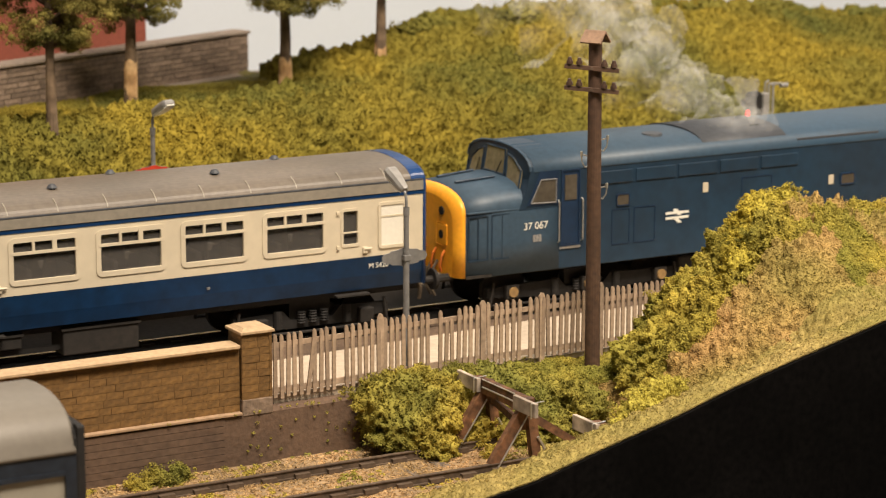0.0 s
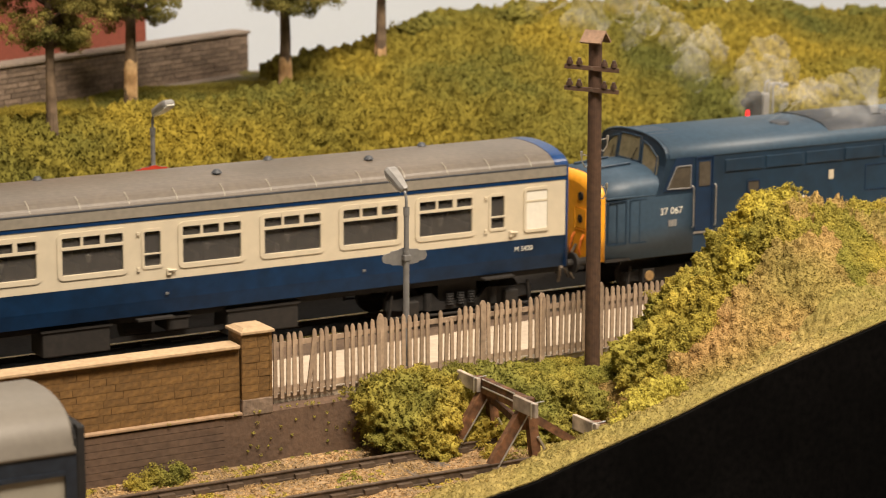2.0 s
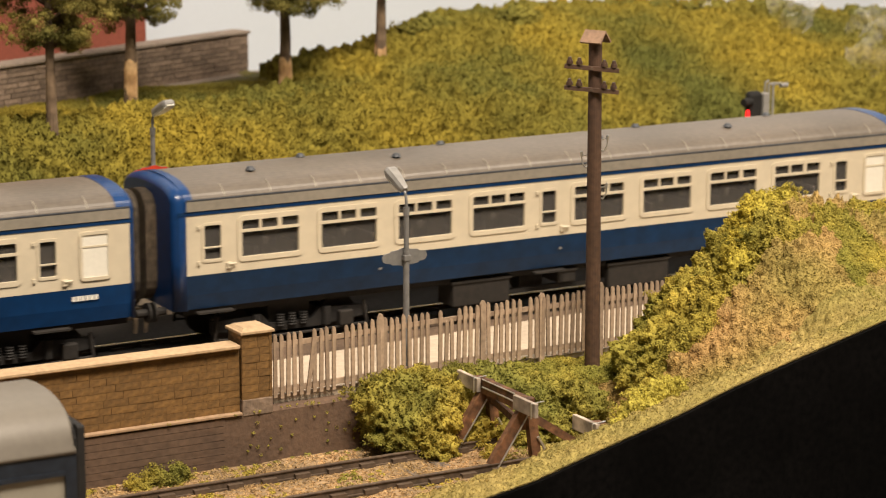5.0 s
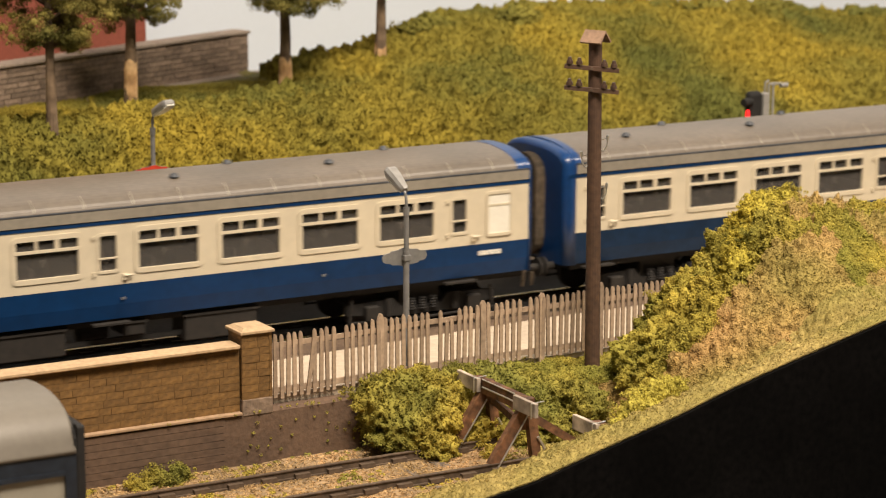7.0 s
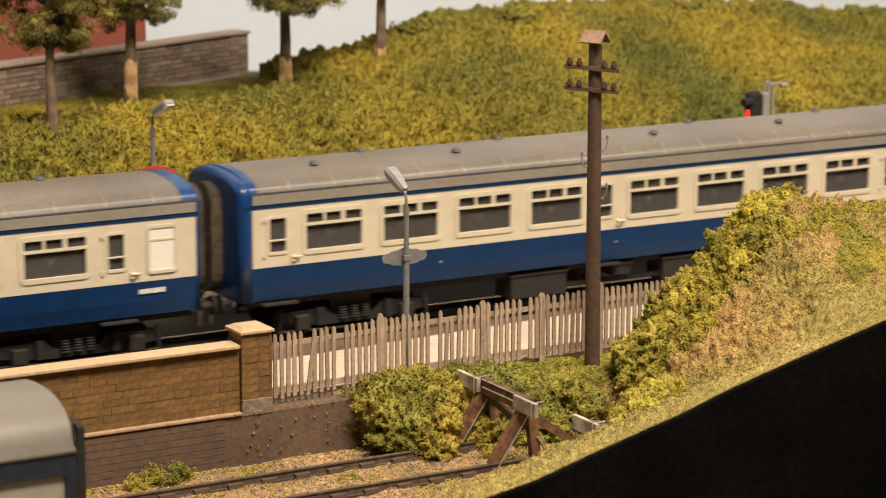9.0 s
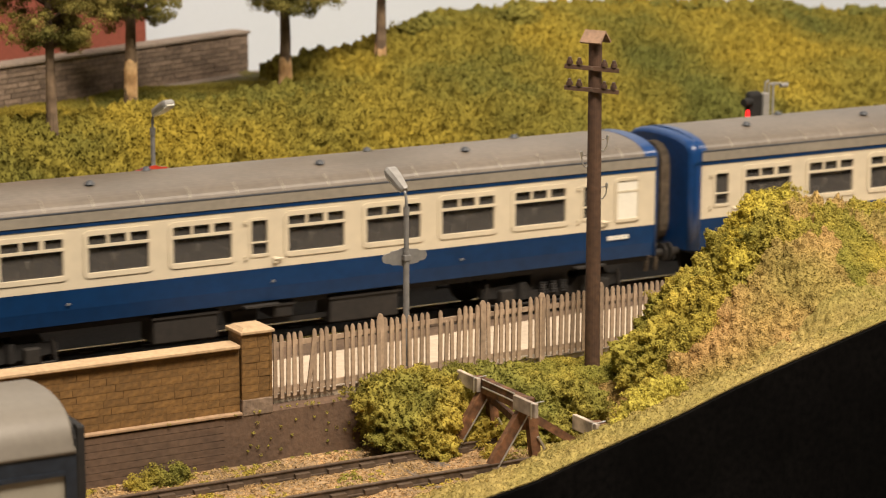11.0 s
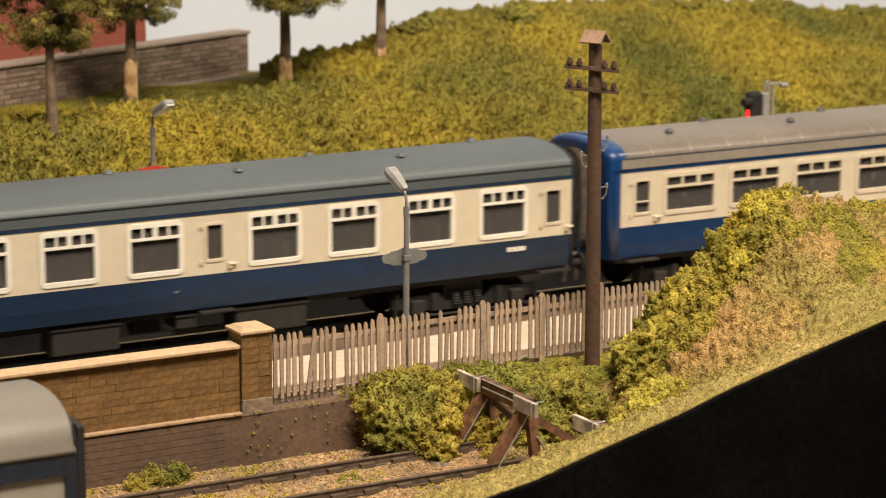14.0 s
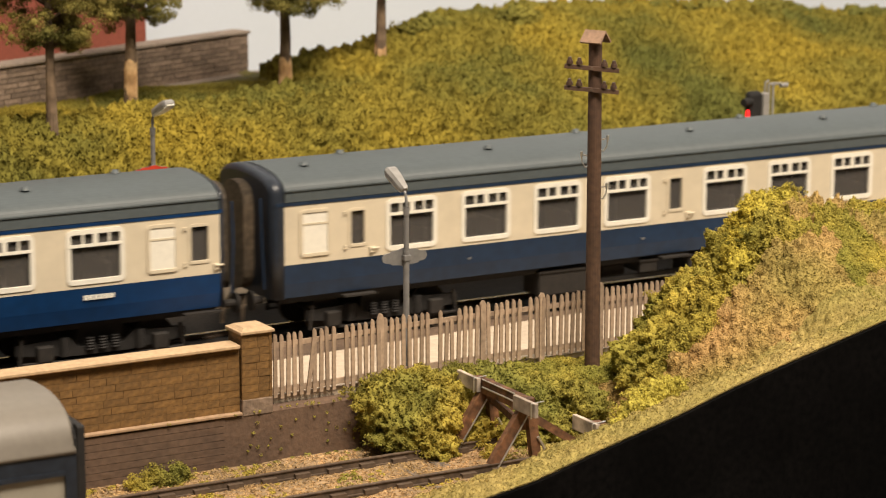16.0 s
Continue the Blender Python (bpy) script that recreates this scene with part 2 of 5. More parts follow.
def foliage(name, centres, radii, count, leaf, mat, parent=None, flat=0.8, seed=1, core=0.85):
    """Foam foliage: lumpy cores round clump centres, covered with many small ragged flakes. One mesh."""
    global ICO
    rng = np.random.default_rng(seed)
    cc, rr = np.asarray(centres, float), np.asarray(radii, float)
    c, r = np.repeat(cc, count, 0), np.repeat(rr, count)
    n = len(c)
    v = rng.normal(size=(n, 3))
    v /= np.linalg.norm(v, axis=1)[:, None]
    p = c + v * (r * rng.uniform(0.5, 1.05, n) ** 0.7)[:, None] * (1, 1, flat)
    nrm = 0.7 * v + (0, 0, 0.5) + 0.55 * rng.normal(size=(n, 3))
    u = np.cross(nrm, rng.normal(size=(n, 3)))
    u /= np.linalg.norm(u, axis=1)[:, None] + 1e-9
    w = np.cross(nrm, u)
    w /= np.linalg.norm(w, axis=1)[:, None] + 1e-9
    s = (leaf * rng.uniform(0.5, 1.5, n))[:, None]
    co = np.stack([p - u * s, p + w * s * rng.uniform(0.5, 1.1, (n, 1)) + u * s * 0.3, p + u * s * 0.6 - w * s * rng.uniform(0.4, 1.0, (n, 1))], 1).reshape(-1, 3)
    idx = np.arange(3 * n)
    if core:
        if ICO is None:
            bm = bmesh.new()
            bmesh.ops.create_icosphere(bm, subdivisions=1, radius=1)
            bm.verts.ensure_lookup_table()
            ICO = np.array([q.co for q in bm.verts]), np.array([[q.index for q in f.verts] for f in bm.faces])
            bm.free()
        iv, it = ICO
        k = len(cc)
        size = rr[:, None] * core * rng.uniform(0.55, 1.15, (k, len(iv)))
        cv = cc[:, None, :] + iv[None] * size[:, :, None] * (1, 1, flat)
        idx = np.concatenate([idx, (3 * n + it[None] + (np.arange(k) * len(iv))[:, None, None]).ravel()])
        co = np.concatenate([co, cv.reshape(-1, 3)])
    t = len(idx) // 3
    me = bpy.data.meshes.new(name)
    me.vertices.add(len(co)), me.loops.add(len(idx)), me.polygons.add(t)
    me.vertices.foreach_set("co", (co * K).ravel())
    me.loops.foreach_set("vertex_index", idx)
    me.polygons.foreach_set("loop_start", np.arange(0, 3 * t, 3))
    me.update(calc_edges=True)
    me.materials.append(mat)
    ob = new(name, me)
    ob.parent = parent
    return ob


def fuzz(name, co, tri, n, leaf, mat, seed, parent=None, grains=False):
    """A lumpy surface covered with n fine flakes or grains, as foam scatter looks. One mesh."""
    rng = np.random.default_rng(seed)
    a, b, c = co[tri[:, 0]], co[tri[:, 1]], co[tri[:, 2]]
    nrm = np.cross(b - a, c - a)
    area = np.linalg.norm(nrm, axis=1) + 1e-12
    k = rng.choice(len(tri), n, p=area / area.sum())
    u, v = rng.random(n), rng.random(n)
    flip = u + v > 1
    u[flip], v[flip] = 1 - u[flip], 1 - v[flip]
    d = nrm[k] / area[k][:, None]
    p = a[k] + (b - a)[k] * u[:, None] + (c - a)[k] * v[:, None] + d * (leaf * (rng.uniform(-0.6, 0.7, n) if grains else rng.uniform(-0.3, 1.6, n)))[:, None]
    d = d + 0.75 * rng.normal(size=(n, 3))
    e = np.cross(d, rng.normal(size=(n, 3)))
    e /= np.linalg.norm(e, axis=1)[:, None] + 1e-9
    w = np.cross(d, e)
    w /= np.linalg.norm(w, axis=1)[:, None] + 1e-9
    s = (leaf * rng.uniform(0.5, 1.5, n))[:, None]
    fl = np.stack([p - e * s, p + w * s * rng.uniform(0.4, 1.0, (n, 1)) + e * s * 0.4, p + e * s * 0.5 - w * s * rng.uniform(0.4, 1.0, (n, 1))], 1).reshape(-1, 3)
    loose = np.arange(3 * n)
    if grains:
        # small uneven foam grains in place of flakes
        up = np.cross(e, w)
        corners = np.stack([e + w + up, e - w - up, w - e - up, up - e - w], 1) * 0.7
        fl = (p[:, None, :] + corners * s[:, :, None] * rng.uniform(0.7, 1.5, (n, 4, 1))).reshape(-1, 3)
        faces = np.array([(0, 1, 2), (0, 3, 1), (0, 2, 3), (1, 3, 2)])
        loose = (faces.ravel()[None] + 4 * np.arange(n)[:, None]).ravel()
    allco = np.concatenate([co, fl]) * K
    idx = np.concatenate([tri.ravel(), len(co) + loose])
    t = len(idx) // 3
    me = bpy.data.meshes.new(name)
    me.vertices.add(len(allco)), me.loops.add(len(idx)), me.polygons.add(t)
    me.vertices.foreach_set("co", allco.ravel())
    me.loops.foreach_set("vertex_index", idx)
    me.polygons.foreach_set("loop_start", np.arange(0, 3 * t, 3))
    me.update(calc_edges=True)
    me.materials.append(mat)
    ob = new(name, me)
    ob.parent = parent
    return ob


def billow(x, y, z=0.0, s=1.0):
    """Uneven rounded lumps at four scales, about 0 to 1."""
    q = Vector((x, y, z)) * s
    return 0.30 * (0.5 + noise.noise(q * 0.8)) + 0.85 * abs(noise.noise(q * 1.9)) + 0.75 * abs(noise.noise(q * 4.1)) + 0.40 * abs(noise.noise(q * 7.7)) + 0.14 * noise.noise(q * 15.0)


def field(x0, x1, y0, y1, step, height, relief):
    """Points and triangles of a height field whose relief stands off along the slope's normal."""
    xs, ys = np.arange(x0, x1, step), np.arange(y0, y1, step)
    z = np.array([[height(x, y) for x in xs] for y in ys])
    r = np.array([[relief(x, y) for x in xs] for y in ys])
    dy, dx = np.gradient(z, step)
    nrm = np.stack([-dx, -dy, np.ones_like(z)], 2)
    nrm /= np.linalg.norm(nrm, axis=2)[:, :, None]
    gx, gy = np.meshgrid(xs, ys)
    co = (np.stack([gx, gy, z], 2) + nrm * r[:, :, None]).reshape(-1, 3)
    n = len(xs)
    i = (np.arange(len(ys) - 1)[:, None] * n + np.arange(n - 1)[None]).ravel()
    tri = np.concatenate([np.stack([i, i + 1, i + n + 1], 1), np.stack([i, i + n + 1, i + n], 1)])
    return co, tri


def tufts(name, co, mask_points, n, r0, r1, leaf, count, mat, seed, label, category):
    """Ragged tufts of flakes standing on points of a surface."""
    r = random.Random(seed)
    pts = [tuple(co[i]) for i in r.sample(list(mask_points), n)]
    cs, rs = lumps(r, pts, r0, r1, 8, 0.04, 0.10)
    ob = foliage(name, cs, rs, count, leaf, mat, None, 0.85, seed, 0)
    return tagged(ob, label, category, "", "stuff")


def blob_bush(blobs, seed):
    """Several overlapping lumpy balls: centre x, y, z, width, height."""
    cos, tris, off = [], [], 0
    bm = bmesh.new()
    bmesh.ops.create_icosphere(bm, subdivisions=4, radius=1)
    bm.verts.ensure_lookup_table()
    iv, it = np.array([q.co for q in bm.verts]), np.array([[q.index for q in f.verts] for f in bm.faces])
    bm.free()
    for k, (x, y, z, w, h) in enumerate(blobs):
        g = np.array([0.55 + 0.72 * billow(*(v * w * 1.5 + seed + 7 * k), 1.6) for v in iv])
        cos.append(iv * g[:, None] * (w, w, h) + (x, y, z))
        tris.append(it + off)
        off += len(iv)
    return np.concatenate(cos), np.concatenate(tris)


def lumps(rng, points, r0, r1, n, s0, s1):
    """Small clump centres and sizes set over the tops of larger lumps."""
    cs, rs = [], []
    for x, y, z in points:
        r = rng.uniform(r0, r1)
        for _ in range(n):
            a, h = rng.uniform(0, 6.283), rng.uniform(-0.3, 1.0)
            q = math.sqrt(max(1 - h * h, 0)) * r
            cs.append((x + q * math.cos(a), y + q * math.sin(a), z + 0.8 * r * h))
            rs.append(rng.uniform(s0, s1))
    return cs, rs


def smooth(a, b, x):
    t = min(max((x - a) / (b - a), 0), 1)
    return t * t * (3 - 2 * t)


def wave(x, y, s=1.0, z=0.0):
    return noise.noise(Vector((x * s, y * s, z)))


# ---- the lie of the land ----
def bank_height(x, y):
    """The planted bank behind the line."""
    z = 0.6 + 2.72 * smooth(5.8, 10.2, y) + 0.18 * wave(x, y, 0.35)
    z += 1.62 * smooth(2.9, 10.3, x) * smooth(9.5, 15.5, y) * (1 - 0.52 * smooth(14, 26, x))
    crest = 19.4 - 3.7 * smooth(3.6, 5.6, x)
    return z - 0.40 * max(y - crest, 0)


def knots(x, table):
    """Straight runs between pairs of place and height."""
    for (x0, z0), (x1, z1) in zip(table, table[1:]):
        if x < x1:
            return z0 + (z1 - z0) * max(x - x0, 0) / (x1 - x0)
    return table[-1][1]


EDGE = ((-8.5, -0.6), (-5.9, 0.21), (-4.9, 0.38), (-3.7, 0.71), (-1.9, 1.16), (-0.7, 1.52), (0.6, 1.85), (2.8, 2.38), (6, 3.1), (12, 3.5))
RIDGE = ((0.85, -1.2), (1.3, -0.55), (1.7, 0.15), (2.35, 0.98), (3.35, 1.85), (4.15, 2.45), (4.5, 2.95), (4.9, 3.12), (5.6, 3.15), (7.0, 2.85), (9.0, 2.7), (13, 2.6))
FRONT = -12.0


def front_height(x, y):
    """The ground in front of the fence: the sidings' bed, the verge and the mound."""
    z = -1.2 + 1.08 * max(smooth(-2.6, 0.0, x) * smooth(-5.6, -4.5, y), smooth(-4.2, -3.4, x) * smooth(-4.35, -4.0, y))
    z = z + (knots(x, EDGE) - z) * smooth(-7.6, FRONT, y)
    m = (knots(x - 0.15 * (y + 5.3), RIDGE) + 1.2) * (1 - 0.62 * smooth(-5.9, FRONT, y)) * (1 - smooth(-4.9, -2.6, y))
    return max(z, -1.2 + m) + 0.05 * wave(x, y, 1.3) * smooth(FRONT, FRONT + 1, y)


def sheet(name, xs, ys, height, mat, label, category):
    bm = B()
    rows = [[bm.verts.new((x, y, height(x, y))) for x in xs] for y in ys]
    for a, b in zip(rows, rows[1:]):
        for i in range(len(a) - 1):
            bm.faces.new((a[i], a[i + 1], b[i + 1], b[i]))
    return solo(name, bm, mat, label, category, kind="structure", smooth=True)


# ---- setting ----
def setting():
    bm = B()
    box(bm, -220, 220, -220, 220, -80.5, -80)
    solo("floor", bm, M["hall_floor"], "dark plain floor of the exhibition hall", "floor", kind="structure")
    bm = B()
    box(bm, -90, 120, 30, 31, -4, 60)
    solo("backdrop", bm, M["backdrop"], "plain white painted backscene board behind the layout", "backdrop", kind="structure")
    # ballast bed, coloured as dark as the shadow below the train
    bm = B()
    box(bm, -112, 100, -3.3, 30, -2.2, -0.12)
    solo("ground", bm, M["dark_ballast"], "ballast bed under the running lines, the train's shade put into its near-black colour", "ground", kind="structure")
    sheet("ground", [-34 + 0.5 * i for i in range(161)], [5.6 + 0.5 * j for j in range(48)], lambda x, y: bank_height(x, y) - 0.3 * (7.5 < y < 16.5 and -12 < x < 32), M["turf"], "olive turf of the bank and hill", "bank")
    back, cut = [FRONT + 0.15 * j for j in range(23)], FRONT + 0.15 * 22
    rear = [cut + 0.15 * j for j in range(36)]
    sheet("ground", [-8.5 + 0.15 * i for i in range(50)], rear, front_height, M["earth"], "sandy ground of the sidings", "ground")
    sheet("ground", [-1.15 + 0.15 * i for i in range(150)], rear, lambda x, y: front_height(x, y) - 0.4 * smooth(-1.1, -0.6, x), M["mound_earth"], "brown earth of the planted mound", "mound")
    sheet("ground", [-8.5 + 0.15 * i for i in range(199)], back, front_height, M["verge_earth"], "straw-coloured turf along the front edge", "verge")
    sheet("ground", [-40 + 0.5 * i for i in range(64)], [-18 + 0.5 * j for j in range(30)], lambda x, y: -1.2 - 0.3 * smooth(-7.9, -8.6, y), M["earth"], "sandy ground under the sidings", "ground")
    # the near platform, pale, ends beside the track
    bm = B()
    loft(bm, [[(-6.2, -3.42, z), (30, -3.42, z), (30, -0.1, z), (2.6, -0.3, z), (-6.2, -1.0, z)] for z in (-0.3, 0.0)])
    solo("pavement", bm, M["paving"], "pale paved walkway between fence and track", "pavement", kind="structure")
    bm = B()
    box(bm, -40, 40, -1.3, 0.35, -0.2, -0.06)
    solo("ground", bm, M["cess"], "brown cinder path beside the running line", "ground", kind="structure")
    # the far platform
    bm = B()
    box(bm, -40, 40, 4.6, 7.0, -0.5, 0.75, 0.03)
    solo("pavement", bm, M["paving"], "pale far platform in front of the bank", "platform", kind="structure")
    # black front board, its top follows the ground
    xs = [-8.5 + 0.25 * i for i in range(120)]
    top = [(x, front_height(x, FRONT) - 0.02) for x in xs]
    bm = B()
    prism(bm, [(-8.5, -12), *top, (xs[-1], -12)], FRONT - 0.08, FRONT)
    solo("fascia_board", bm, M["fascia"], "matt black front board cut to the ground's outline", "board", kind="structure")
    bm = B()
    box(bm, -60, -8.5, -18, -17.7, -12, -1.25)
    solo("fascia_board", bm, M["fascia"], "matt black front board of the baseboard", "board", kind="structure")


def track(name, y, x0, x1, z, gauge, mat, label, sleepers=True):
    t = thing(name, P(0, y, z), label, "track", "tracks")
    for s in (-1, 1):
        bm = B()
        yy = s * gauge / 2
        prism(bm, [(x0, -0.16), (x1, -0.16), (x1, -0.02), (x0, -0.02)], yy - 0.03, yy + 0.03)
        prism(bm, [(x0, -0.18), (x1, -0.18), (x1, -0.15), (x0, -0.15)], yy - 0.09, yy + 0.09)
        r = part("rail", bm, M["rust"], t)
        bm = B()
        box(bm, x0, x1, yy - 0.05, yy + 0.05, -0.02, 0.0)
        part("rail_head", bm, mat, r)
    if sleepers:
        bm = B()
        box(bm, -0.13, 0.13, -gauge / 2 - 0.55, gauge / 2 + 0.55, -0.29, -0.195)
        first = part("sleeper", bm, M["sleeper"], t)
        first.location.x = x0 * K
        for i in range(1, int((x1 - x0) / 0.72)):
            o = new("sleeper", first.data)
            o.parent, o.location = t, ((x0 + i * 0.72) * K, 0, 0)
        bm = B()
        box(bm, -0.16, 0.16, -0.14, 0.14, -0.17, -0.08)
        chair = bm
        me = bpy.data.meshes.new("chair")
        for v in chair.verts:
            v.co *= K
        chair.to_mesh(me)
        chair.free()
        me.materials.append(M["rust"])
        for i in range(int((x1 - x0) / 0.72)):
            if x0 + i * 0.72 > -11:
                for s in (-1, 1):
                    o = new("rail_chair", me)
                    o.parent, o.location = t, ((x0 + i * 0.72) * K, s * gauge / 2 * K, 0)
    return t


# ---- rolling stock ----
def body_ring(x, hw, z0, zs, zt, n=14, power=0.85):
    pts = [(x, -hw, z0), (x, -hw, (z0 + zs) / 2), (x, -hw, zs)]
    for i in range(1, n):
        a = math.pi * (1 - i / n)
        c, q = math.cos(a), math.sin(a)
        pts.append((x, hw * math.copysign(abs(c) ** power, c), zs + (zt - zs) * q ** power))
    return pts + [(x, hw, zs), (x, hw, (z0 + zs) / 2), (x, hw, z0)]


def bogie(parent, x, axles, wheelbase, radius):
    bm = B()
    for s in (-1, 1):
        prism(bm, [(x - wheelbase / 2 - 0.6, 0.45), (x - wheelbase / 2 - 0.6, 0.68), (x - 0.7, 0.72), (x - 0.5, 0.5), (x + 0.5, 0.5),
                   (x + 0.7, 0.72), (x + wheelbase / 2 + 0.6, 0.68), (x + wheelbase / 2 + 0.6, 0.45), (x + 0.6, 0.32), (x - 0.6, 0.32)], s * 1.0 - 0.06, s * 1.0 + 0.06)
    box(bm, x - 0.5, x + 0.5, -0.95, 0.95, 0.4, 0.9)
    for k in (-0.85, 0.85):
        for s in (-1, 1):
            rod(bm, (x + k, s * 1.08, 0.35), (x + k, s * 1.08, 0.75), 0.1)
    b = part("bogie", bm, M["black"], parent)
    for s in (-1, 1):
        for k in (-0.28, 0.0, 0.28):
            bm = B()
            loft(bm, [[(x + k + q * math.cos(a), s * 1.10 + q * math.sin(a), z) for a in [math.pi * v / 4 for v in range(8)]] for z, q in [(0.42 + 0.03 * v, 0.10 if v % 2 else 0.075) for v in range(10)]])
            part("coil_spring", bm, M["black"], b)
        bm = B()
        tube(bm, [(x - wheelbase / 2 - 0.5, s * 1.14, 0.28), (x - 0.5, s * 1.14, 0.24), (x + 0.5, s * 1.14, 0.24), (x + wheelbase / 2 + 0.5, s * 1.14, 0.28)], 0.03)
        for k in (-wheelbase / 2 - 0.55, wheelbase / 2 + 0.55):
            tube(bm, [(x + k, s * 1.1, 0.25), (x + k * 0.96, s * 1.1, 0.8)], 0.04)
        part("brake_rigging", bm, M["dark"], b)
    for i in range(axles):
        ax = x + wheelbase * (i / (axles - 1) - 0.5)
        bm = B()
        for s in (-1, 1):
            rod(bm, (ax, s * 0.62, radius), (ax, s * 0.75, radius), radius, radius, 24)
        rod(bm, (ax, -0.7, radius), (ax, 0.7, radius), 0.08)
        w = part("wheelset", bm, M["dark"], b)
        for s in (-1, 1):
            bm = B()
            box(bm, ax - 0.17, ax + 0.17, s * 1.12 - 0.1, s * 1.12 + 0.1, radius - 0.17, radius + 0.17, 0.03)
            part("axlebox", bm, M["dark"], b)
    return b


def coach(style, name, label, m):
    mk2 = style == "two"
    brake = style == "lavatory_end"
    length = 19.26 if mk2 else 19.21
    c = thing(name, m, label, "railway coach", "coaches of the train")
    side = M["blue"] if mk2 or brake else M["dull_blue"]
    if mk2:
        wins = [(1.24 + 1.906 * i, 2.68 + 1.906 * i) for i in range(4)] + [(9.66 + 1.906 * i, 11.10 + 1.906 * i) for i in range(4)]
        doors, blank, z0, z1, bar = [(0.38, 0.82), (8.80, 9.23), (17.24, 17.65)], (18.18, 18.78), 2.09, 2.98, 2.70
    else:
        wins = [(2.55 + 1.911 * i, 3.72 + 1.911 * i) for i in range(4)] + [(11.07 + 1.911 * i, 12.24 + 1.911 * i) for i in range(4)]
        doors, blank, z0, z1, bar = [(1.59, 1.98), (10.03, 10.44), (18.50, 18.93)], (0.42, 1.06), 1.97, 3.02, 2.73
    if brake:
        wins = [(0.9 + 1.98 * i, 2.07 + 1.98 * i) for i in range(4)] + [(9.86 + 1.98 * i, 11.03 + 1.98 * i) for i in range(4)]
        doors, blank = [(0.28, 0.68), (8.95, 9.36), (18.51, 18.96)], (17.58, 18.19)
    dz0, dz1 = (2.12, 2.92)
    holes = [(a, b, z0, z1) for a, b in wins] + [(a, b, dz0, dz1) for a, b in doors]
    for s in (-1, 1):
        y = 1.4 * s
        bm = B()
        loft(bm, [[(x, s * 1.31, 1.08), (x, s * 1.37, 1.40), (x, s * 1.398, 1.83), (x, s * 1.33, 1.83), (x, s * 1.25, 1.08)] for x in (-0.2, length + 0.05)])
        part("lower_side", bm, side, c, smooth=False)
        bm = B()
        panel(bm, 0, length, 1.83, 3.13, holes, y, -0.08 * s)
        part("window_band", bm, M["cream"], c, "cream painted window band")
        bm = B()
        box(bm, -0.2, length + 0.05, y - 0.012, y + 0.012, 3.13, 3.215)
        for x0, x1 in ((-0.2, 0), (length, length + 0.05)):
            box(bm, x0, x1, min(y, y - 0.06 * s), max(y, y - 0.06 * s), 1.83, 3.13)
        part("cantrail_stripe", bm, side if s < 0 else M["blue"], c)
        for a, b in wins:
            bm = B()
            w = 0.055 if mk2 else 0.05
            ring_frame(bm, a - 0.06, b + 0.06, z0 - 0.06, z1 + 0.05, 0.13, w + 0.05, y + 0.022 * s, y - 0.05 * s)
            box(bm, a, b, y - 0.03, y + 0.015, bar - 0.03, bar + 0.03)
            for f, half in (((0.333, 0.028), (0.65, 0.05)) if mk2 else ((0.26, 0.022), (0.5, 0.055), (0.76, 0.022))):
                q = a + (b - a) * f
                box(bm, q - half, q + half, y - 0.03, y + 0.012, bar, z1 + 0.02)
            fr = part("window", bm, M["cream"] if mk2 else M["frosted"], c, "rounded window with sliding top lights")
            bm = B()
            box(bm, a, b, y - 0.05 * s - 0.012, y - 0.05 * s + 0.012, z0, z1)
            g = part("pane", bm, M["glass"], fr)
            g.visible_shadow = False
        for a, b in doors:
            bm = B()
            ring_frame(bm, a - 0.03, b + 0.03, dz0 - 0.03, dz1 + 0.03, 0.08, 0.06, y + 0.018 * s, y - 0.05 * s)
            if mk2:
                box(bm, a, b, y - 0.03, y + 0.012, 2.40, 2.43)
            d = part("door_window", bm, M["cream"], c)
            bm = B()
            box(bm, a, b, y - 0.05 * s - 0.012, y - 0.05 * s + 0.012, dz0, dz1)
            g = part("pane", bm, M["glass"], d)
            g.visible_shadow = False
            bm = B()
            rod(bm, (b + 0.12, y + s * 0.05, 2.02), (b + 0.30, y + s * 0.05, 2.02), 0.025)
            box(bm, b + 0.09, b + 0.20, min(y, y + 0.05 * s), max(y, y + 0.05 * s), 1.92, 2.06, 0.01)
            box(bm, a - 0.14, a - 0.08, min(y, y + 0.04 * s), max(y, y + 0.04 * s), 2.06, 2.14)
            box(bm, a - 0.14, a - 0.08, min(y, y + 0.04 * s), max(y, y + 0.04 * s), 2.84, 2.90)
            part("door_handle", bm, M["cream"], c)
            bm = B()
            box(bm, a - 0.15, b + 0.25, s * 1.36 - 0.10, s * 1.36 + 0.10, 0.98, 1.02)
            part("step", bm, M["dark"], c)
        bm = B()
        ring_frame(bm, blank[0] - 0.05, blank[1] + 0.05, 1.98, 3.02, 0.1, 0.07, y + 0.03 * s, y - 0.02 * s)
        box(bm, blank[0], blank[1], y - 0.02, y + 0.025, 2.68, 2.72)
        t = part("toilet_window", bm, M["cream"], c)
        bm = B()
        box(bm, blank[0], blank[1], y - 0.01, y + 0.01, 2.02, 2.98)
        part("frosted_pane", bm, M["frosted"], t, "white frosted pane")
        for i in range(3 if mk2 else 2):
            bm = B()
            x = 4.6 + 4.7 * i
            box(bm, x, x + 0.07, y + 0.004 * s - 0.01, y + 0.004 * s + 0.01, 1.50, 1.55)
            part("socket_plate", bm, M["grey_metal"], c)
    # roof
    roof = M["roof"] if mk2 else M["mk1_roof"]
